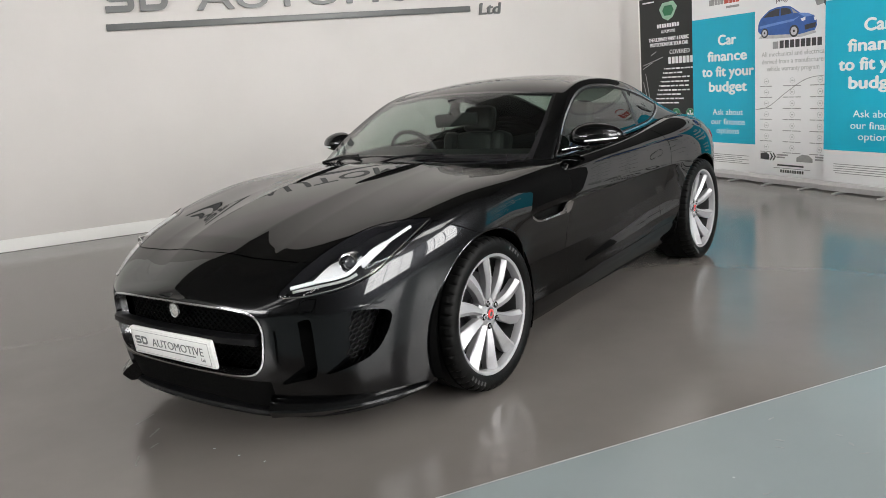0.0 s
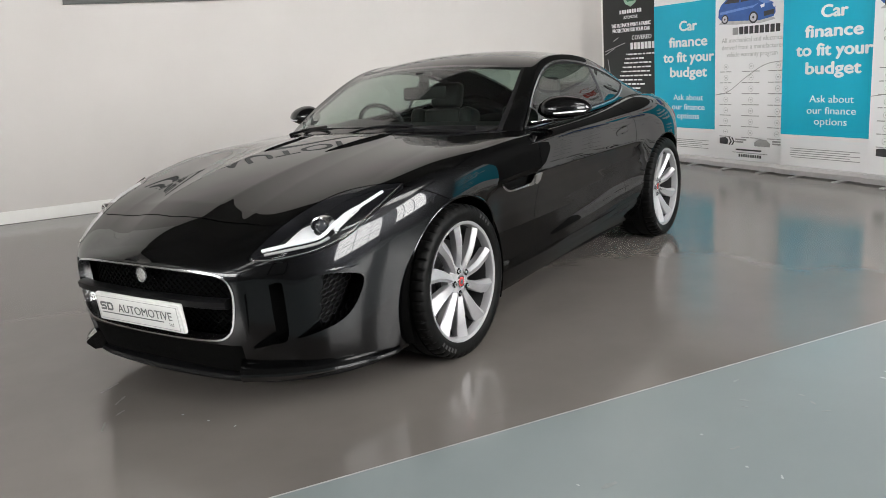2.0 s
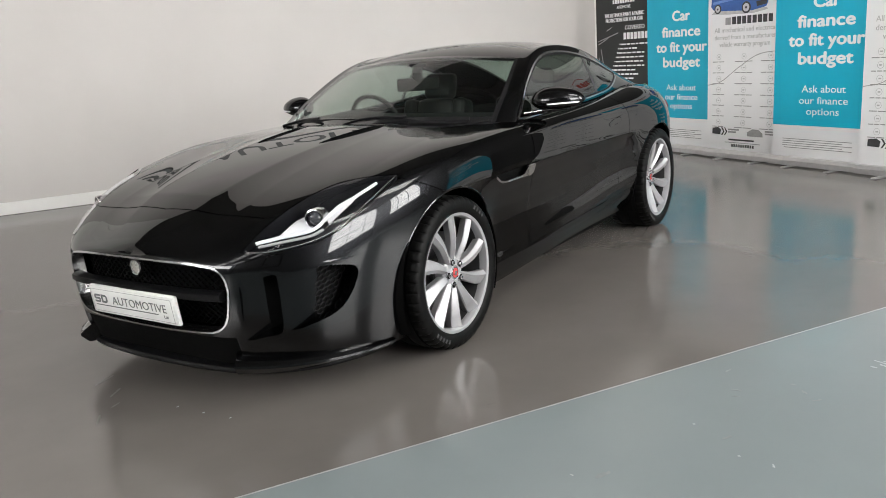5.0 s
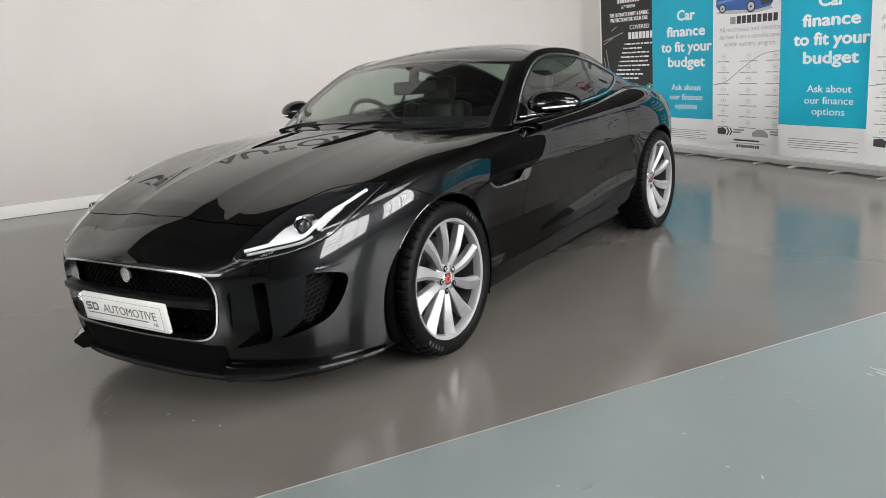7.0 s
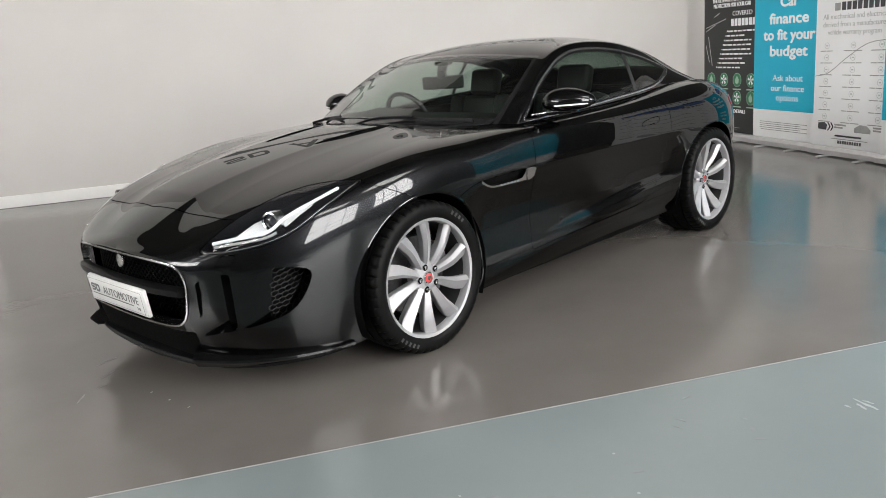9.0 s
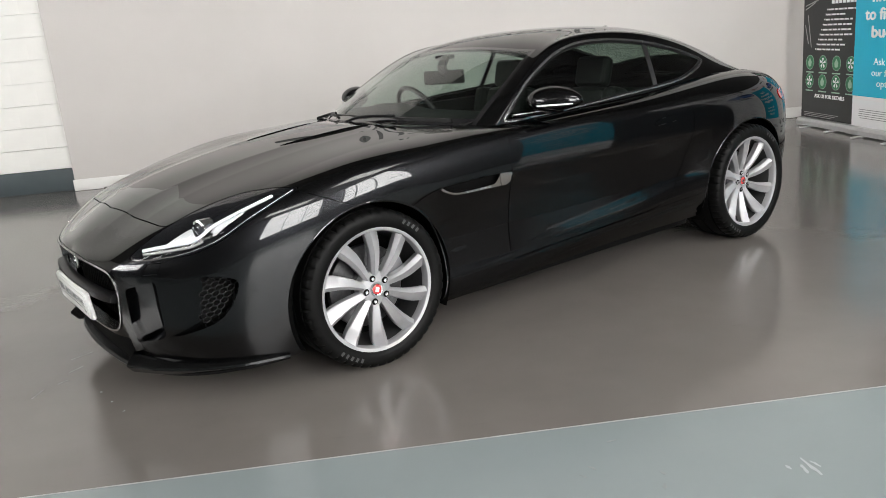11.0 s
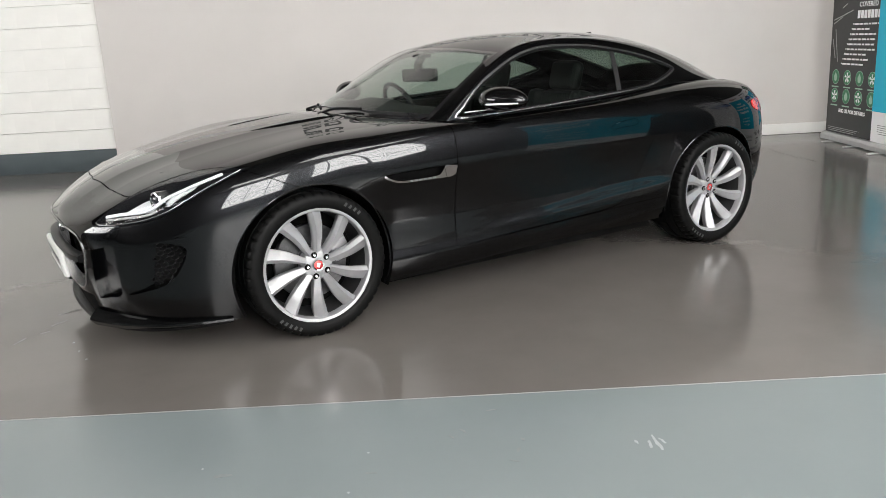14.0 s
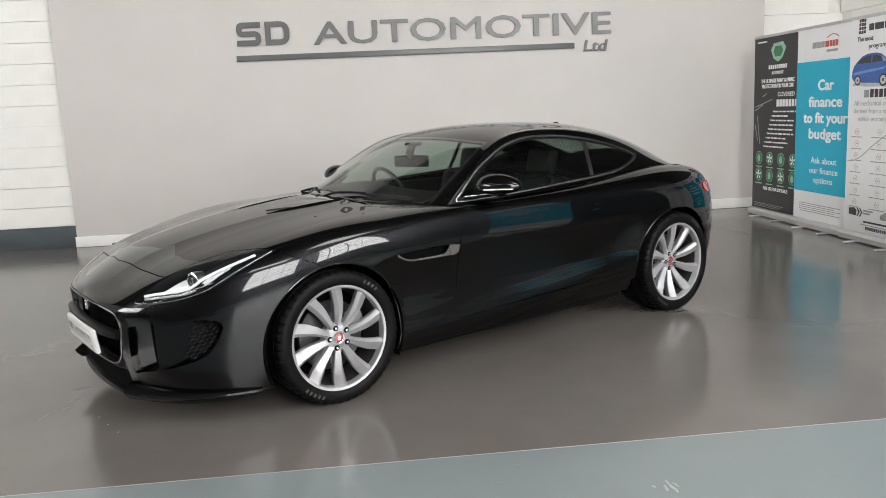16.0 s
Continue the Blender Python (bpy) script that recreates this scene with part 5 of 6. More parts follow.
# wheel housings and floor tray
for cx in (0.0, AXLE):
    for sd in (-1, 1):
        bm = bmesh.new()
        lathe(bm, [(0.392, -0.885), (0.40, -0.80), (0.40, -0.52), (0.05, -0.52)], 40, pose(cx, 0, ARCH_Z, 0, 0, 0 if sd < 0 else 180), arc=(radians(-25), radians(205)))
        part("wheel_housing", bm, DARK, car)
bm = bmesh.new()
box(bm, -0.85, 3.3, -0.50, 0.50, 0.145, 0.175)
part("engine_tray", bm, DARK, car)
bm = bmesh.new()
box(bm, 0.41, 2.21, -0.79, 0.79, 0.152, 0.20)
part("floor_tray", bm, DARK, car)
# rolled lips of the arches
for cx in (0.0, AXLE):
    for sd in (-1, 1):
        pts = []
        for a in np.linspace(radians(-22), radians(202), 60):
            x, z = cx + ARCH_R * math.cos(a), ARCH_Z + ARCH_R * math.sin(a)
            if z < 0.175:
                continue
            pts.append((x, sd * (BODY_V(x, z) - 0.004), z))
        bm = bmesh.new()
        sweep(bm, pts, ring_section(0.005, 0.006), up=(0, 1, 0))
        part("arch_lip", bm, PAINT, car)

# ---- inside the cabin ----
bm = bmesh.new()
rows_ = [[(0.55, v, 0.905), (0.75, v, 0.955), (0.95, v, 0.968 - 0.01 * abs(v)), (1.08, v, 0.945), (1.12, v, 0.88), (1.10, v, 0.60)] for v in np.linspace(-0.70, 0.70, 21)]
for r in rows_:
    for i, (x, y, z) in enumerate(r):
        hump = 0.030 * math.exp(-((y - 0.37) / 0.17) ** 2) if 1 < i < 4 else 0.0
        trim_ = 0.10 * max(0, abs(y) - 0.45) if i < 2 else 0
        r[i] = bm.verts.new((x + trim_, y, z + hump))
for A, B in zip(rows_, rows_[1:]):
    for j in range(5):
        bm.faces.new((A[j], A[j + 1], B[j + 1], B[j]))
part("dashboard", bm, CABIN, car, "black stitched dashboard")
bm = bmesh.new()
box(bm, 0.5, 3.1, -0.74, 0.74, 0.30, 0.34, 0.01)
box(bm, 1.0, 2.05, -0.14, 0.14, 0.34, 0.62, 0.04)
box(bm, 2.20, 3.1, -0.70, 0.70, 0.34, 0.86, 0.05)
part("cabin_floor", bm, CARPET, car, "black carpeted floor and console")
for sd in (-1, 1):
    bm = bmesh.new()
    box(bm, 0.85, 2.15, sd * 0.74 - 0.03, sd * 0.74 + 0.03, 0.4, 0.925, 0.02)
    part("door_card", bm, CABIN, car)


def seat(y, name):
    s = thing(name, "", "", pose(1.62, y, 0.34))
    s.parent = car
    bm = bmesh.new()
    box(bm, -0.36, 0.16, -0.235, 0.235, 0.0, 0.20, 0.05, seg=3)
    part("seat_cushion", bm, LEATHER, s)
    bm = bmesh.new()
    for dy, wy, th in ((0.0, 0.16, 0.06), (-0.20, 0.055, 0.09), (0.20, 0.055, 0.09)):
        box(bm, -th, 0.07, dy - wy, dy + wy, 0.10, 0.66, 0.045, pose(0.12, 0, 0, 0, 14, 0), seg=3)
    part("seat_back", bm, LEATHER, s)
    bm = bmesh.new()
    box(bm, -0.045, 0.05, -0.12, 0.12, 0.66, 0.84, 0.04, pose(0.12, 0, 0, 0, 14, 0), seg=3)
    part("headrest", bm, LEATHER, s)
    return s


seat(-0.37, "passenger_seat")
seat(0.37, "driver_seat")
wheel_at = pose(1.17, 0.37, 0.90, 0, -24, 0) @ pose(0, 0, 0, 0, 0, 90)
steer = thing("steering_wheel", "", "", wheel_at)
steer.parent = car
bm = bmesh.new()
sweep(bm, [(0.178 * math.cos(a), 0, 0.178 * math.sin(a)) for a in np.linspace(0, 2 * math.pi, 49)[:-1]], ring_section(0.0145, 0.0145, 10), up=(0, 1, 0), close=True)
part("grip", bm, LEATHER, steer)
bm = bmesh.new()
lathe(bm, [(0.0, -0.03), (0.05, -0.028), (0.068, -0.01), (0.07, 0.03)], 28)
for a in (0.05, math.pi - 0.05, -math.pi / 2):
    box(bm, 0.05, 0.17, -0.008, 0.008, -0.016, 0.016, 0.004, pose(0, 0, 0, 0, -math.degrees(a), 0))
part("boss", bm, CABIN, steer)
# mirror on the screen
rv = thing("interior_mirror", "", "", pose(1.10, -0.01, 1.125, 0, 0, 24))
rv.parent = car
bm = bmesh.new()
box(bm, -0.014, 0.014, -0.128, 0.128, -0.040, 0.036, 0.013, seg=3)
part("mirror_case", bm, CABIN, rv)
bm = bmesh.new()
sweep(bm, [(0.0, 0, 0.02), (-0.015, 0, 0.06), (0.03, 0.0, 0.10)], ring_section(0.016, 0.03), up=(0, 1, 0))
box(bm, -0.01, 0.07, -0.045, 0.045, 0.095, 0.118, 0.010)
part("mirror_stem", bm, CABIN, rv)
bm = bmesh.new()
Pr, _ = CABIN_SKIN.at(np.linspace(0, 1.9, 14), np.linspace(3.05, 6.3, 20))
for sgn in (-1, 1):
    g = [[bm.verts.new((p[0], sgn * p[1], p[2] - 0.03)) for p in row] for row in Pr]
    for A, B in zip(g, g[1:]):
        for j in range(len(A) - 1):
            bm.faces.new((A[j], A[j + 1], B[j + 1], B[j]))
bmesh.ops.remove_doubles(bm, verts=bm.verts, dist=1e-4)
part("headlining", bm, CABIN, car, "dark cloth headlining")

# ---- outside fittings ----
for sd in (-1, 1):
    mir = thing("door_mirror", "", "", pose(1.065, sd * 0.925, 1.008))
    mir.parent = car
    bm = bmesh.new()
    bmesh.ops.create_uvsphere(bm, u_segments=36, v_segments=20, radius=1.0)
    for v in bm.verts:
        x, y, z = v.co
        y *= sd
        fx = 0.105 if x < 0 else 0.078
        zz = z * (0.070 if z > 0 else 0.050) * (1 - 0.20 * y)
        v.co = Vector((x * fx * (1 - 0.18 * max(0, y)) + 0.03 * y, sd * y * 0.137, zz))
    part("mirror_shell", bm, PAINT, mir)
    bm = bmesh.new()
    pts = []
    for t in np.linspace(0, 1, 12):
        y = -0.02 + 0.138 * t
        rim = math.sqrt(max(0.0, 1 - (min(0.126, max(-0.126, y)) / 0.129) ** 2))
        pts.append((-0.100 * rim * (1 - 0.14 * max(0, y / 0.128)) * 0.985 + 0.03 * y / 0.128, sd * y, -0.012 + 0.004 * t))
    sweep(bm, pts, lambda t: [(-0.004, -0.0055), (0.004, -0.0055), (0.004, 0.005 - 0.003 * abs(t - 0.5)), (-0.004, 0.005 - 0.003 * abs(t - 0.5))], up=(0, 0, 1))
    part("indicator", bm, LAMP_SILVER, mir, "clear white mirror indicator")
    bm = bmesh.new()
    sweep(bm, smooth_path([(-0.125, sd * -0.135, -0.062), (-0.06, sd * -0.10, -0.058), (0.0, sd * -0.02, -0.048), (0.02, sd * 0.04, -0.040)], 5), lambda t: ring_section(0.032 - 0.012 * t, 0.011), up=(0, 0, 1))
    part("mirror_arm", bm, GLOSS_BLACK, mir)
    bm = bmesh.new()
    sweep(bm, smooth_path([(-0.165, sd * -0.12, -0.052), (-0.10, sd * -0.085, -0.048), (-0.05, sd * -0.02, -0.042)], 4), ring_section(0.004, 0.004), up=(0, 0, 1))
    part("arm_trim", bm, SATIN_METAL, mir)

# wipers and scuttle
bm = bmesh.new()
path = [(float(np.interp(abs(v), [0, 0.36, 0.62, 0.76], [0.502, 0.547, 0.652, 0.742])) + 0.012, v, float(np.interp(abs(v), [0, 0.4, 0.76], [0.946, 0.938, 0.916]))) for v in np.linspace(-0.75, 0.75, 41)]
sweep(bm, path, [(-0.02, -0.012), (0.02, -0.012), (0.03, 0.004), (-0.025, 0.004)], up=(0, 0, 1))
part("scuttle_panel", bm, SATIN_BLACK, car)
for y0, y1 in ((0.60, 0.02), (0.02, -0.60)):
    wip = thing("wiper", "", "")
    wip.parent = car
    bm = bmesh.new()
    xs = lambda y: float(np.interp(abs(y), [0, 0.36, 0.62, 0.76], [0.522, 0.567, 0.672, 0.757]))
    zs = lambda y: float(np.interp(abs(y), [0, 0.4, 0.76], [0.968, 0.962, 0.945]))
    pts = [(xs(y) + 0.02, y, zs(y) + 0.004) for y in np.linspace(y0, y1, 14)]
    sweep(bm, pts, [(-0.006, -0.010), (0.006, -0.010), (0.004, 0.008), (-0.004, 0.008)], up=(0, 0, 1))
    part("wiper_blade", bm, SATIN_BLACK, wip)
    bm = bmesh.new()
    ym = (y0 + y1) / 2
    pts = smooth_path([(xs(y0) - 0.03, y0 + 0.06, zs(y0) - 0.015), (xs(y0) - 0.01, y0 - 0.08, zs(y0) + 0.012), (xs(ym) + 0.005, ym, zs(ym) + 0.020)], 6)
    sweep(bm, pts, lambda t: ring_section(0.013 - 0.006 * t, 0.008), up=(0, 0, 1))
    part("wiper_arm", bm, SATIN_BLACK, wip)

# roof fin
bm = bmesh.new()
prof = [(0.0, 0.0), (0.055, 0.035), (0.085, 0.040), (0.092, 0.034), (0.098, 0.0)]
for sgn in (1,):
    a = [bm.verts.new((2.36 + x, -0.016 * (1 - z / 0.06), 1.286 - 0.11 * x + z)) for x, z in prof]
    b = [bm.verts.new((2.36 + x, 0.016 * (1 - z / 0.06), 1.286 - 0.11 * x + z)) for x, z in prof]
    bm.faces.new(a)
    bm.faces.new(b[::-1])
    for i in range(5):
        bm.faces.new((a[i], a[(i + 1) % 5], b[(i + 1) % 5], b[i]))
part("roof_fin", bm, SATIN_BLACK, car)

# show plate
plate = thing("show_plate", "", "", pose(-1.012, 0, 0.400, 0, -6, 0) @ pose(0, 0, 0, 90, 0, -90))
plate.parent = car
bm = bmesh.new()
box(bm, -0.268, 0.268, -0.062, 0.062, -0.024, -0.004, 0.008)
part("plate_carrier", bm, PLATE_WHITE, plate)
bm = bmesh.new()
box(bm, -0.26, 0.26, -0.0555, 0.0555, -0.004, 0.0, 0.002)
part("plate_face", bm, PLATE_WHITE, plate)
bm = bmesh.new()
for x0, x1, y0, y1 in ((-0.252, 0.252, 0.0465, 0.0485), (-0.252, 0.252, -0.0485, -0.0465), (-0.252, -0.250, -0.0485, 0.0485), (0.250, 0.252, -0.0485, 0.0485)):
    box(bm, x0, x1, y0, y1, 0.0, 0.0012)
part("plate_border", bm, PLATE_MID, plate)
bm = bmesh.new()
box(bm, -0.235, 0.160, -0.0225, -0.0185, 0.0, 0.0012)
part("plate_rule", bm, PLATE_GREY, plate)
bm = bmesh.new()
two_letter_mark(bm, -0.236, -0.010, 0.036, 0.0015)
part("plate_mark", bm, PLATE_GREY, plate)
text("AUTOMOTIVE", 0.050, pose(0.048, -0.010, 0.0005), PLATE_GREY, plate, "plate_word", 0.0006, width=0.335)
text("Ltd", 0.020, pose(0.205, -0.033, 0.0005), PLATE_GREY, plate, "plate_suffix", 0.0006)

# ---- pull-up banners: x across, z up, front towards -y ----
BW, BH = 1.02, 2.13
FACE = pose(0, -0.006, 0, 90, 0, 0)


def banner(u, w, print_mat, label, group="pull-up banners along the side wall"):
    b = thing("pull_up_banner", label, "banner", room(u, w, 0, -90), group)
    bm = bmesh.new()
    sec = [(0.0, 0.014), (0.0, 0.06), (-0.02, 0.088), (-0.055, 0.095), (-0.09, 0.088), (-0.11, 0.06), (-0.11, 0.014)]
    a = [bm.verts.new((0, 0.055 + y, z)) for y, z in sec]
    c = [bm.verts.new((BW, 0.055 + y, z)) for y, z in sec]
    bm.faces.new(a)
    bm.faces.new(c[::-1])
    for i in range(7):
        bm.faces.new((a[i], c[i], c[(i + 1) % 7], a[(i + 1) % 7]))
    part("cassette", bm, ALUMINIUM, b)
    for x in (0.27, 0.75):
        bm = bmesh.new()
        box(bm, x - 0.022, x + 0.022, -0.16, 0.15, 0.0, 0.014, 0.004)
        part("foot", bm, ALUMINIUM, b)
    bm = bmesh.new()
    box(bm, 0.012, BW - 0.012, -0.003, 0.0, 0.09, BH - 0.02)
    part("sheet", bm, print_mat, b)
    bm = bmesh.new()
    box(bm, 0.004, BW - 0.004, -0.012, 0.012, BH - 0.03, BH, 0.005)
    part("top_rail", bm, ALUMINIUM, b)
    bm = bmesh.new()
    lathe(bm, [(0.0, 0.0), (0.011, 0.0), (0.011, BH - 0.12), (0.0, BH - 0.12)], 12, pose(BW / 2, 0.05, 0.09, 90, 0, 0) @ pose(0, 0, 0, 0, 0, 0))
    part("mast", bm, ALUMINIUM, b)
    return b


def patch(b, x0, x1, z0, z1, mat, name="print_area", lift=0.0045):
    bm = bmesh.new()
    box(bm, x0, x1, -lift - 0.0008, -0.0031, z0, z1)
    return part(name, bm, mat, b)


def words(b, s, x, z, size, mat, width=None, bold=0.0, align="CENTER"):
    return text(s, size, pose(x, -0.0068, z, 90, 0, 0), mat, b, "letter", 0.0012, align, width=width, bold=bold)


def disc(b, x, z, r, mat, name="icon", inner=None):
    bm = bmesh.new()
    if inner:
        lathe(bm, [(inner, -0.0055), (r, -0.0055), (r, -0.0031), (inner, -0.0031)], 20, pose(x, 0, z), True)
    else:
        lathe(bm, [(0, -0.0055), (r, -0.0055), (r, -0.0031)], 20, pose(x, 0, z))
    return part(name, bm, mat, b)


def outline(b, pts, mat, name, lift=0.0055):
    bm = bmesh.new()
    prism(bm, pts, lift - 0.0031, pose(0, -0.0031, 0, 90, 0, 0))
    return part(name, bm, mat, b)


def finance_banner(u, w):
    b = banner(u, w, WHITE_PRINT, "blue and white finance pull-up banner with bold white lettering")
    patch(b, 0.012, BW - 0.012, 0.395, 1.765, BLUE_PRINT)
    c = BW / 2
    # maker's mark as plain bars and an arc
    for x0, x1, m in ((0.30, 0.375, GREY_PRINT), (0.385, 0.43, GREY_PRINT), (0.44, 0.465, GREY_PRINT), (0.475, 0.52, GREY_PRINT), (0.535, 0.60, RED_PRINT), (0.61, 0.65, RED_PRINT), (0.66, 0.70, RED_PRINT), (0.71, 0.755, RED_PRINT)):
        patch(b, x0, x1, 1.895, 1.955, m, "mark_bar")
    patch(b, 0.56, 0.755, 1.845, 1.868, GREY_PRINT, "mark_bar")
    bm = bmesh.new()
    sweep(bm, smooth_path([(0.56, -0.0045, 1.985), (0.64, -0.0045, 2.012), (0.70, -0.0045, 2.012), (0.765, -0.0045, 1.985)], 5), [(-0.0015, -0.004), (0.0015, -0.004), (0.0015, 0.004), (-0.0015, 0.004)], up=(0, 0, 1))
    part("mark_arc", bm, RED_PRINT, b)
    for s, z, wd in (("Car", 1.465, 0.27), ("finance", 1.295, 0.595), ("to fit your", 1.130, 0.79), ("budget", 0.965, 0.575)):
        words(b, s, c + 0.058, z, 0.152, WHITE_PRINT, wd, 0.0065)
    for s, z, wd in (("Ask about", 0.705, 0.47), ("our finance", 0.600, 0.52), ("options", 0.500, 0.35)):
        words(b, s, c + 0.06, z, 0.094, WHITE_PRINT, wd)
    for i in range(5):
        patch(b, 0.13 + 0.02 * (i == 4), 0.89 - 0.10 * (i % 2), 0.262 - i * 0.021, 0.268 - i * 0.021, GREY_PRINT, "small_print")
    return b


def cover_banner(u, w):
    b = banner(u, w, WHITE_PRINT, "white warranty pull-up banner with a blue car picture")
    c = BW / 2
    for i in range(3):
        for j in range(4):
            patch(b, 0.14 + i * 0.035, 0.168 + i * 0.035, 1.965 + j * 0.035, 1.993 + j * 0.035, DARK_PRINT, "mark_bar")
    for x0, x1 in ((0.29, 0.36), (0.375, 0.50), (0.515, 0.60), (0.615, 0.74)):
        patch(b, x0, x1, 1.985, 2.045, DARK_PRINT, "mark_bar")
    words(b, "The most", 0.24, 1.895, 0.062, DARK_PRINT, 0.24)
    words(b, "program in the", 0.52, 1.825, 0.062, DARK_PRINT, 0.44)
    # printed blue hatchback, three-quarter view
    body_ = [(0.055, 1.565), (0.060, 1.625), (0.085, 1.675), (0.14, 1.715), (0.205, 1.755), (0.29, 1.775), (0.40, 1.778), (0.475, 1.768), (0.535, 1.735), (0.60, 1.695), (0.70, 1.680), (0.765, 1.655), (0.795, 1.615), (0.800, 1.560), (0.775, 1.520), (0.60, 1.495), (0.42, 1.505), (0.20, 1.515), (0.09, 1.530)]
    outline(b, body_, CAR_BLUE, "picture_body")
    outline(b, [(0.075, 1.61), (0.30, 1.63), (0.52, 1.645), (0.60, 1.665), (0.52, 1.625), (0.30, 1.605), (0.08, 1.585)], CAR_BLUE_PALE, "picture_highlight", 0.0060)
    outline(b, [(0.56, 1.700), (0.70, 1.682), (0.755, 1.655), (0.66, 1.650)], CAR_BLUE_PALE, "picture_bonnet", 0.0060)
    outline(b, [(0.13, 1.690), (0.205, 1.738), (0.29, 1.758), (0.345, 1.760), (0.335, 1.690)], DARK_PRINT, "picture_window", 0.0065)
    outline(b, [(0.36, 1.760), (0.43, 1.757), (0.475, 1.742), (0.50, 1.700), (0.36, 1.690)], DARK_PRINT, "picture_window", 0.0065)
    outline(b, [(0.488, 1.752), (0.535, 1.722), (0.575, 1.695), (0.52, 1.697)], GREY_PRINT, "picture_screen", 0.0065)
    outline(b, [(0.655, 1.575), (0.79, 1.590), (0.785, 1.545), (0.665, 1.530)], DARK_PRINT, "picture_grille", 0.0065)
    outline(b, [(0.61, 1.640), (0.665, 1.652), (0.665, 1.622), (0.625, 1.612)], WHITE_PRINT, "picture_lamp", 0.0065)
    outline(b, [(0.765, 1.645), (0.793, 1.628), (0.793, 1.605), (0.770, 1.615)], WHITE_PRINT, "picture_lamp", 0.0065)
    outline(b, [(0.06, 1.490), (0.30, 1.475), (0.62, 1.468), (0.80, 1.495), (0.78, 1.515), (0.10, 1.515)], PALE_PRINT, "picture_shadow", 0.0045)
    for x, z, r in ((0.15, 1.537, 0.047), (0.53, 1.530, 0.058)):
        disc(b, x, z, r, DARK_PRINT, "picture_tyre").location = (0, -0.0035, 0)
        disc(b, x, z, r * 0.70, ALUMINIUM, "picture_rim").location = (0, -0.0045, 0)
        disc(b, x, z, r * 0.22, DARK_PRINT, "picture_hub").location = (0, -0.0050, 0)
    outline(b, [(0.76, 1.83), (0.85, 1.87), (0.98, 1.89), (0.99, 1.77), (0.80, 1.74)], GREY_PRINT, "picture_van")
    outline(b, [(0.84, 1.86), (0.97, 1.88), (0.97, 1.82), (0.86, 1.815)], DARK_PRINT, "picture_window", 0.0065)
    disc(b, 0.93, 1.765, 0.045, DARK_PRINT, "picture_tyre").location = (0, -0.0035, 0)
    patch(b, 0.255, 0.325, 1.375, 1.445, GREY_PRINT, "mark_bar")
    for i in range(8):
        x0 = 0.345 + i * 0.0665
        patch(b, x0, x0 + 0.050, 1.375, 1.450, DARK_PRINT, "mark_bar")
    words(b, "All mechanical and electrical", 0.51, 1.300, 0.068, PALE_PRINT, 0.80)
    words(b, "derived from a manufacturer", 0.51, 1.228, 0.068, PALE_PRINT, 0.80)
    words(b, "vehicle warranty program", 0.51, 1.156, 0.068, PALE_PRINT, 0.66)
    for r in range(7):
        z = 1.055 - r * 0.112
        for x in (0.17, 0.51, 0.85):
            disc(b, x, z, 0.030, PALE_PRINT, "icon", 0.0272)
            patch(b, x - 0.012, x + 0.012, z - 0.006, z + 0.006, PALE_PRINT, "icon_sign")
            wd = 0.05 + 0.035 * ((r * 3 + int(x * 10)) % 3)
            n_ = 2 + r % 2
            for i in range(n_):
                x0 = x - wd + 2 * wd * i / n_
                patch(b, x0, x0 + 2 * wd / n_ - 0.012, z - 0.054, z - 0.046, GREY_PRINT, "caption_bar")
    bm = bmesh.new()
    sweep(bm, smooth_path([(0.02, -0.0045, 0.765), (0.20, -0.0045, 0.80), (0.45, -0.0045, 0.95), (0.70, -0.0045, 1.07), (1.0, -0.0045, 1.10)], 6), [(-0.0012, -0.003), (0.0012, -0.003), (0.0012, 0.003), (-0.0012, 0.003)], up=(0, 0, 1))
    part("swoosh", bm, GREY_PRINT, b)
    outline(b, [(0.09, 0.255), (0.09, 0.315), (0.17, 0.325), (0.21, 0.30), (0.20, 0.25)], DARK_PRINT, "picture_truck")
    for i in range(2):
        outline(b, [(0.215 + i * 0.04, 0.325), (0.23 + i * 0.04, 0.325), (0.26 + i * 0.04, 0.285), (0.23 + i * 0.04, 0.245), (0.215 + i * 0.04, 0.245), (0.243 + i * 0.04, 0.285)], DARK_PRINT, "chevron")
    outline(b, [(0.57, 0.25), (0.57, 0.29), (0.64, 0.325), (0.72, 0.32), (0.77, 0.285), (0.77, 0.25)], GREY_PRINT, "picture_saloon")
    for x0, x1, z in ((0.31, 0.46, 0.30), (0.31, 0.42, 0.275), (0.80, 0.97, 0.30), (0.80, 0.93, 0.275), (0.32, 0.66, 0.195), (0.27, 0.74, 0.17)):
        patch(b, x0, x1, z, z + (0.016 if z > 0.18 else 0.006), DARK_PRINT if z == 0.195 else GREY_PRINT, "small_print")
    for i in range(10):
        x0 = 0.36 + i * 0.031
        patch(b, x0, x0 + 0.02, 0.128, 0.158, DARK_PRINT, "number_bar")
    return b


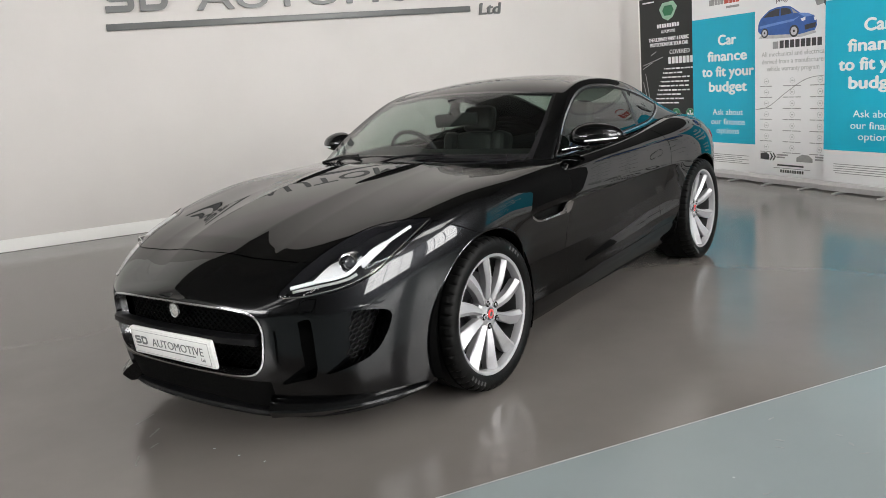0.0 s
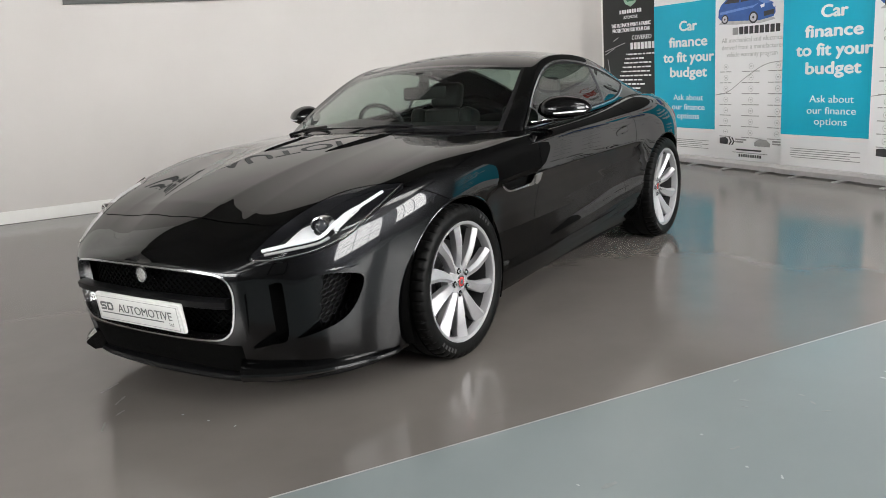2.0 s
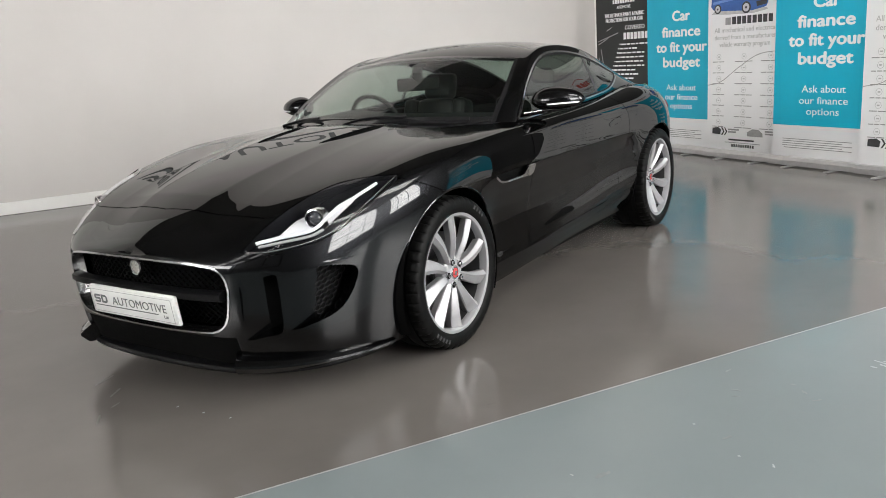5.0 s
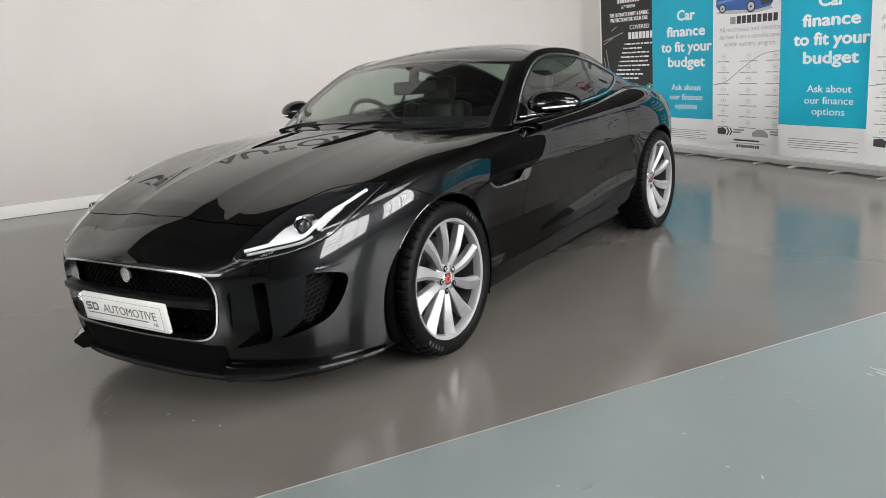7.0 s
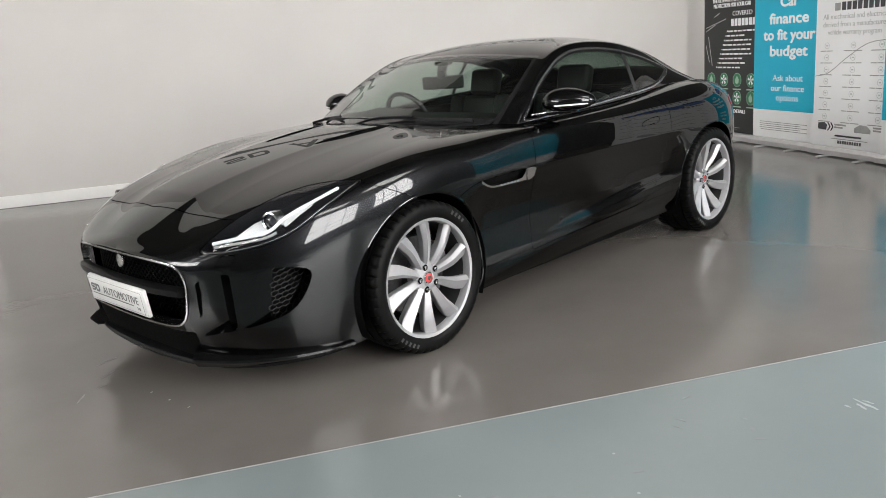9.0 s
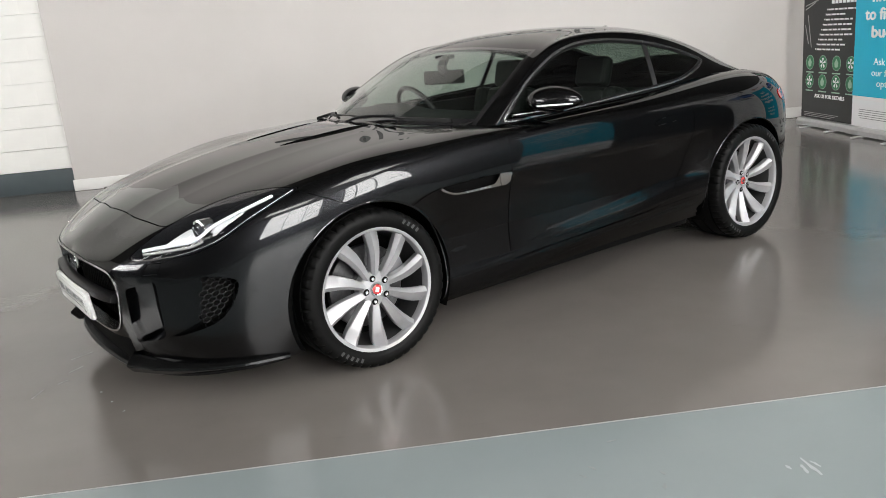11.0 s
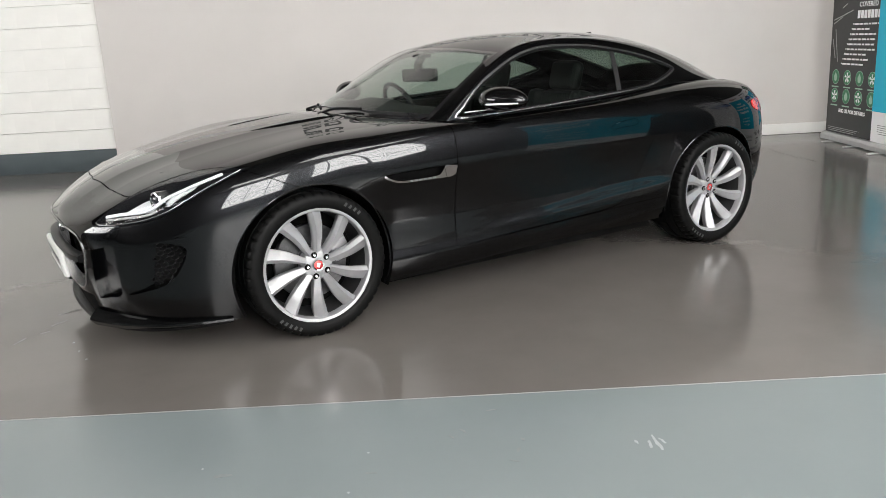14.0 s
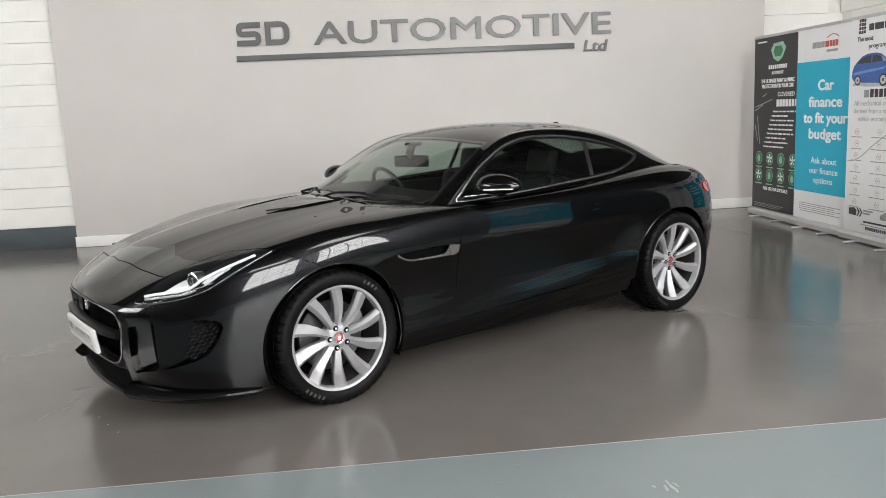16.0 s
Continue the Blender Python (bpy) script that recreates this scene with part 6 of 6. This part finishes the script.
def shine_banner(u, w):
    b = banner(u, w, BLACK_PRINT, "black paint-protection pull-up banner with green icons")
    c = 0.56
    patch(b, 0.08, 0.30, 2.045, 2.062, WHITE_PRINT, "mark_bar")
    outline(b, [(c - 0.16, 1.95), (c - 0.10, 2.02), (c + 0.10, 2.03), (c + 0.17, 1.96), (c + 0.09, 1.85), (c, 1.81), (c - 0.10, 1.85)], PALE_GREEN, "gem")
    outline(b, [(c - 0.10, 1.93), (c - 0.06, 1.985), (c + 0.07, 1.985), (c + 0.11, 1.93), (c + 0.06, 1.87), (c - 0.06, 1.87)], GREEN_PRINT, "gem_face", 0.0065)
    for i in range(9):
        x0 = c - 0.21 + i * 0.047
        patch(b, x0, x0 + 0.034, 1.735, 1.780, WHITE_PRINT, "mark_bar")
    words(b, "AUTOMOTIVE", c, 1.672, 0.052, WHITE_PRINT, 0.26)
    words(b, "THE ULTIMATE PAINT & FABRIC", c, 1.580, 0.062, WHITE_PRINT, 0.74, 0.002)
    words(b, "PROTECTION FOR YOUR CAR", c, 1.520, 0.062, WHITE_PRINT, 0.70, 0.002)
    words(b, "COVERED", 0.76, 1.42, 0.070, WHITE_PRINT, 0.36)
    for i in range(7):
        patch(b, 0.55 + i * 0.066, 0.60 + i * 0.066, 1.305, 1.385, WHITE_PRINT, "mark_bar")
    # dim picture of a bonnet edge
    for p0, p1 in (((0.05, 1.30), (0.45, 1.39)), ((0.05, 1.26), (0.24, 1.33)), ((0.10, 1.20), (0.18, 0.86)), ((0.05, 1.10), (0.12, 0.90)), ((0.22, 1.42), (0.32, 1.46))):
        bm = bmesh.new()
        sweep(bm, [(p0[0], -0.0042, p0[1]), (p1[0], -0.0042, p1[1])], [(-0.001, -0.005), (0.001, -0.005), (0.001, 0.005), (-0.001, 0.005)], up=(0, 0, 1))
        part("picture_line", bm, GREY_PRINT, b)
    for i, wd in enumerate((0.46, 0.28, 0.44, 0.48, 0.50, 0.52, 0.40, 0.44, 0.36)):
        x0, z = 0.50 - i * 0.026, 1.24 - i * 0.051
        disc(b, x0 - 0.02, z + 0.011, 0.009, WHITE_PRINT, "bullet")
        x = x0
        j = 0
        while x < min(0.99, x0 + wd):
            ln = (0.09, 0.06, 0.075, 0.045)[(i + j) % 4]
            patch(b, x, min(x + ln, 0.995), z, z + 0.017, WHITE_PRINT, "text_bar")
            x += ln + 0.018
            j += 1
    for r in range(2):
        for k_ in range(4):
            x, z = 0.165 + k_ * 0.255, 0.70 - r * 0.20
            disc(b, x, z, 0.078, GREEN_PRINT, "icon")
            disc(b, x, z, 0.079, PALE_GREEN, "icon_ring", 0.073)
            if (r + k_) % 2:
                for a in range(5):
                    th = a * 1.2566
                    outline(b, [(x, z), (x + 0.055 * math.cos(th), z + 0.055 * math.sin(th)), (x + 0.055 * math.cos(th + 0.6), z + 0.055 * math.sin(th + 0.6))], WHITE_PRINT, "icon_sign", 0.0065)
            else:
                outline(b, [(x, z + 0.05), (x + 0.035, z + 0.005), (x + 0.028, z - 0.035), (x, z - 0.048), (x - 0.028, z - 0.035), (x - 0.035, z + 0.005)], PALE_GREEN, "icon_sign", 0.0065)
            patch(b, x - 0.075, x + 0.075, z - 0.112, z - 0.099, PALE_GREEN, "caption_bar")
    words(b, "ASK US FOR DETAILS", 0.56, 0.325, 0.055, WHITE_PRINT, 0.56, 0.002)
    for i in range(3):
        patch(b, 0.07, 0.74 - 0.06 * i, 0.150 - i * 0.018, 0.155 - i * 0.018, GREY_PRINT, "small_print")
    return b


shine_banner(5.42, 4.80)
finance_banner(5.40, 3.80)
cover_banner(5.37, 2.80)
finance_banner(5.34, 1.885)
cover_banner(5.31, 0.91)
finance_banner(5.27, -0.72)
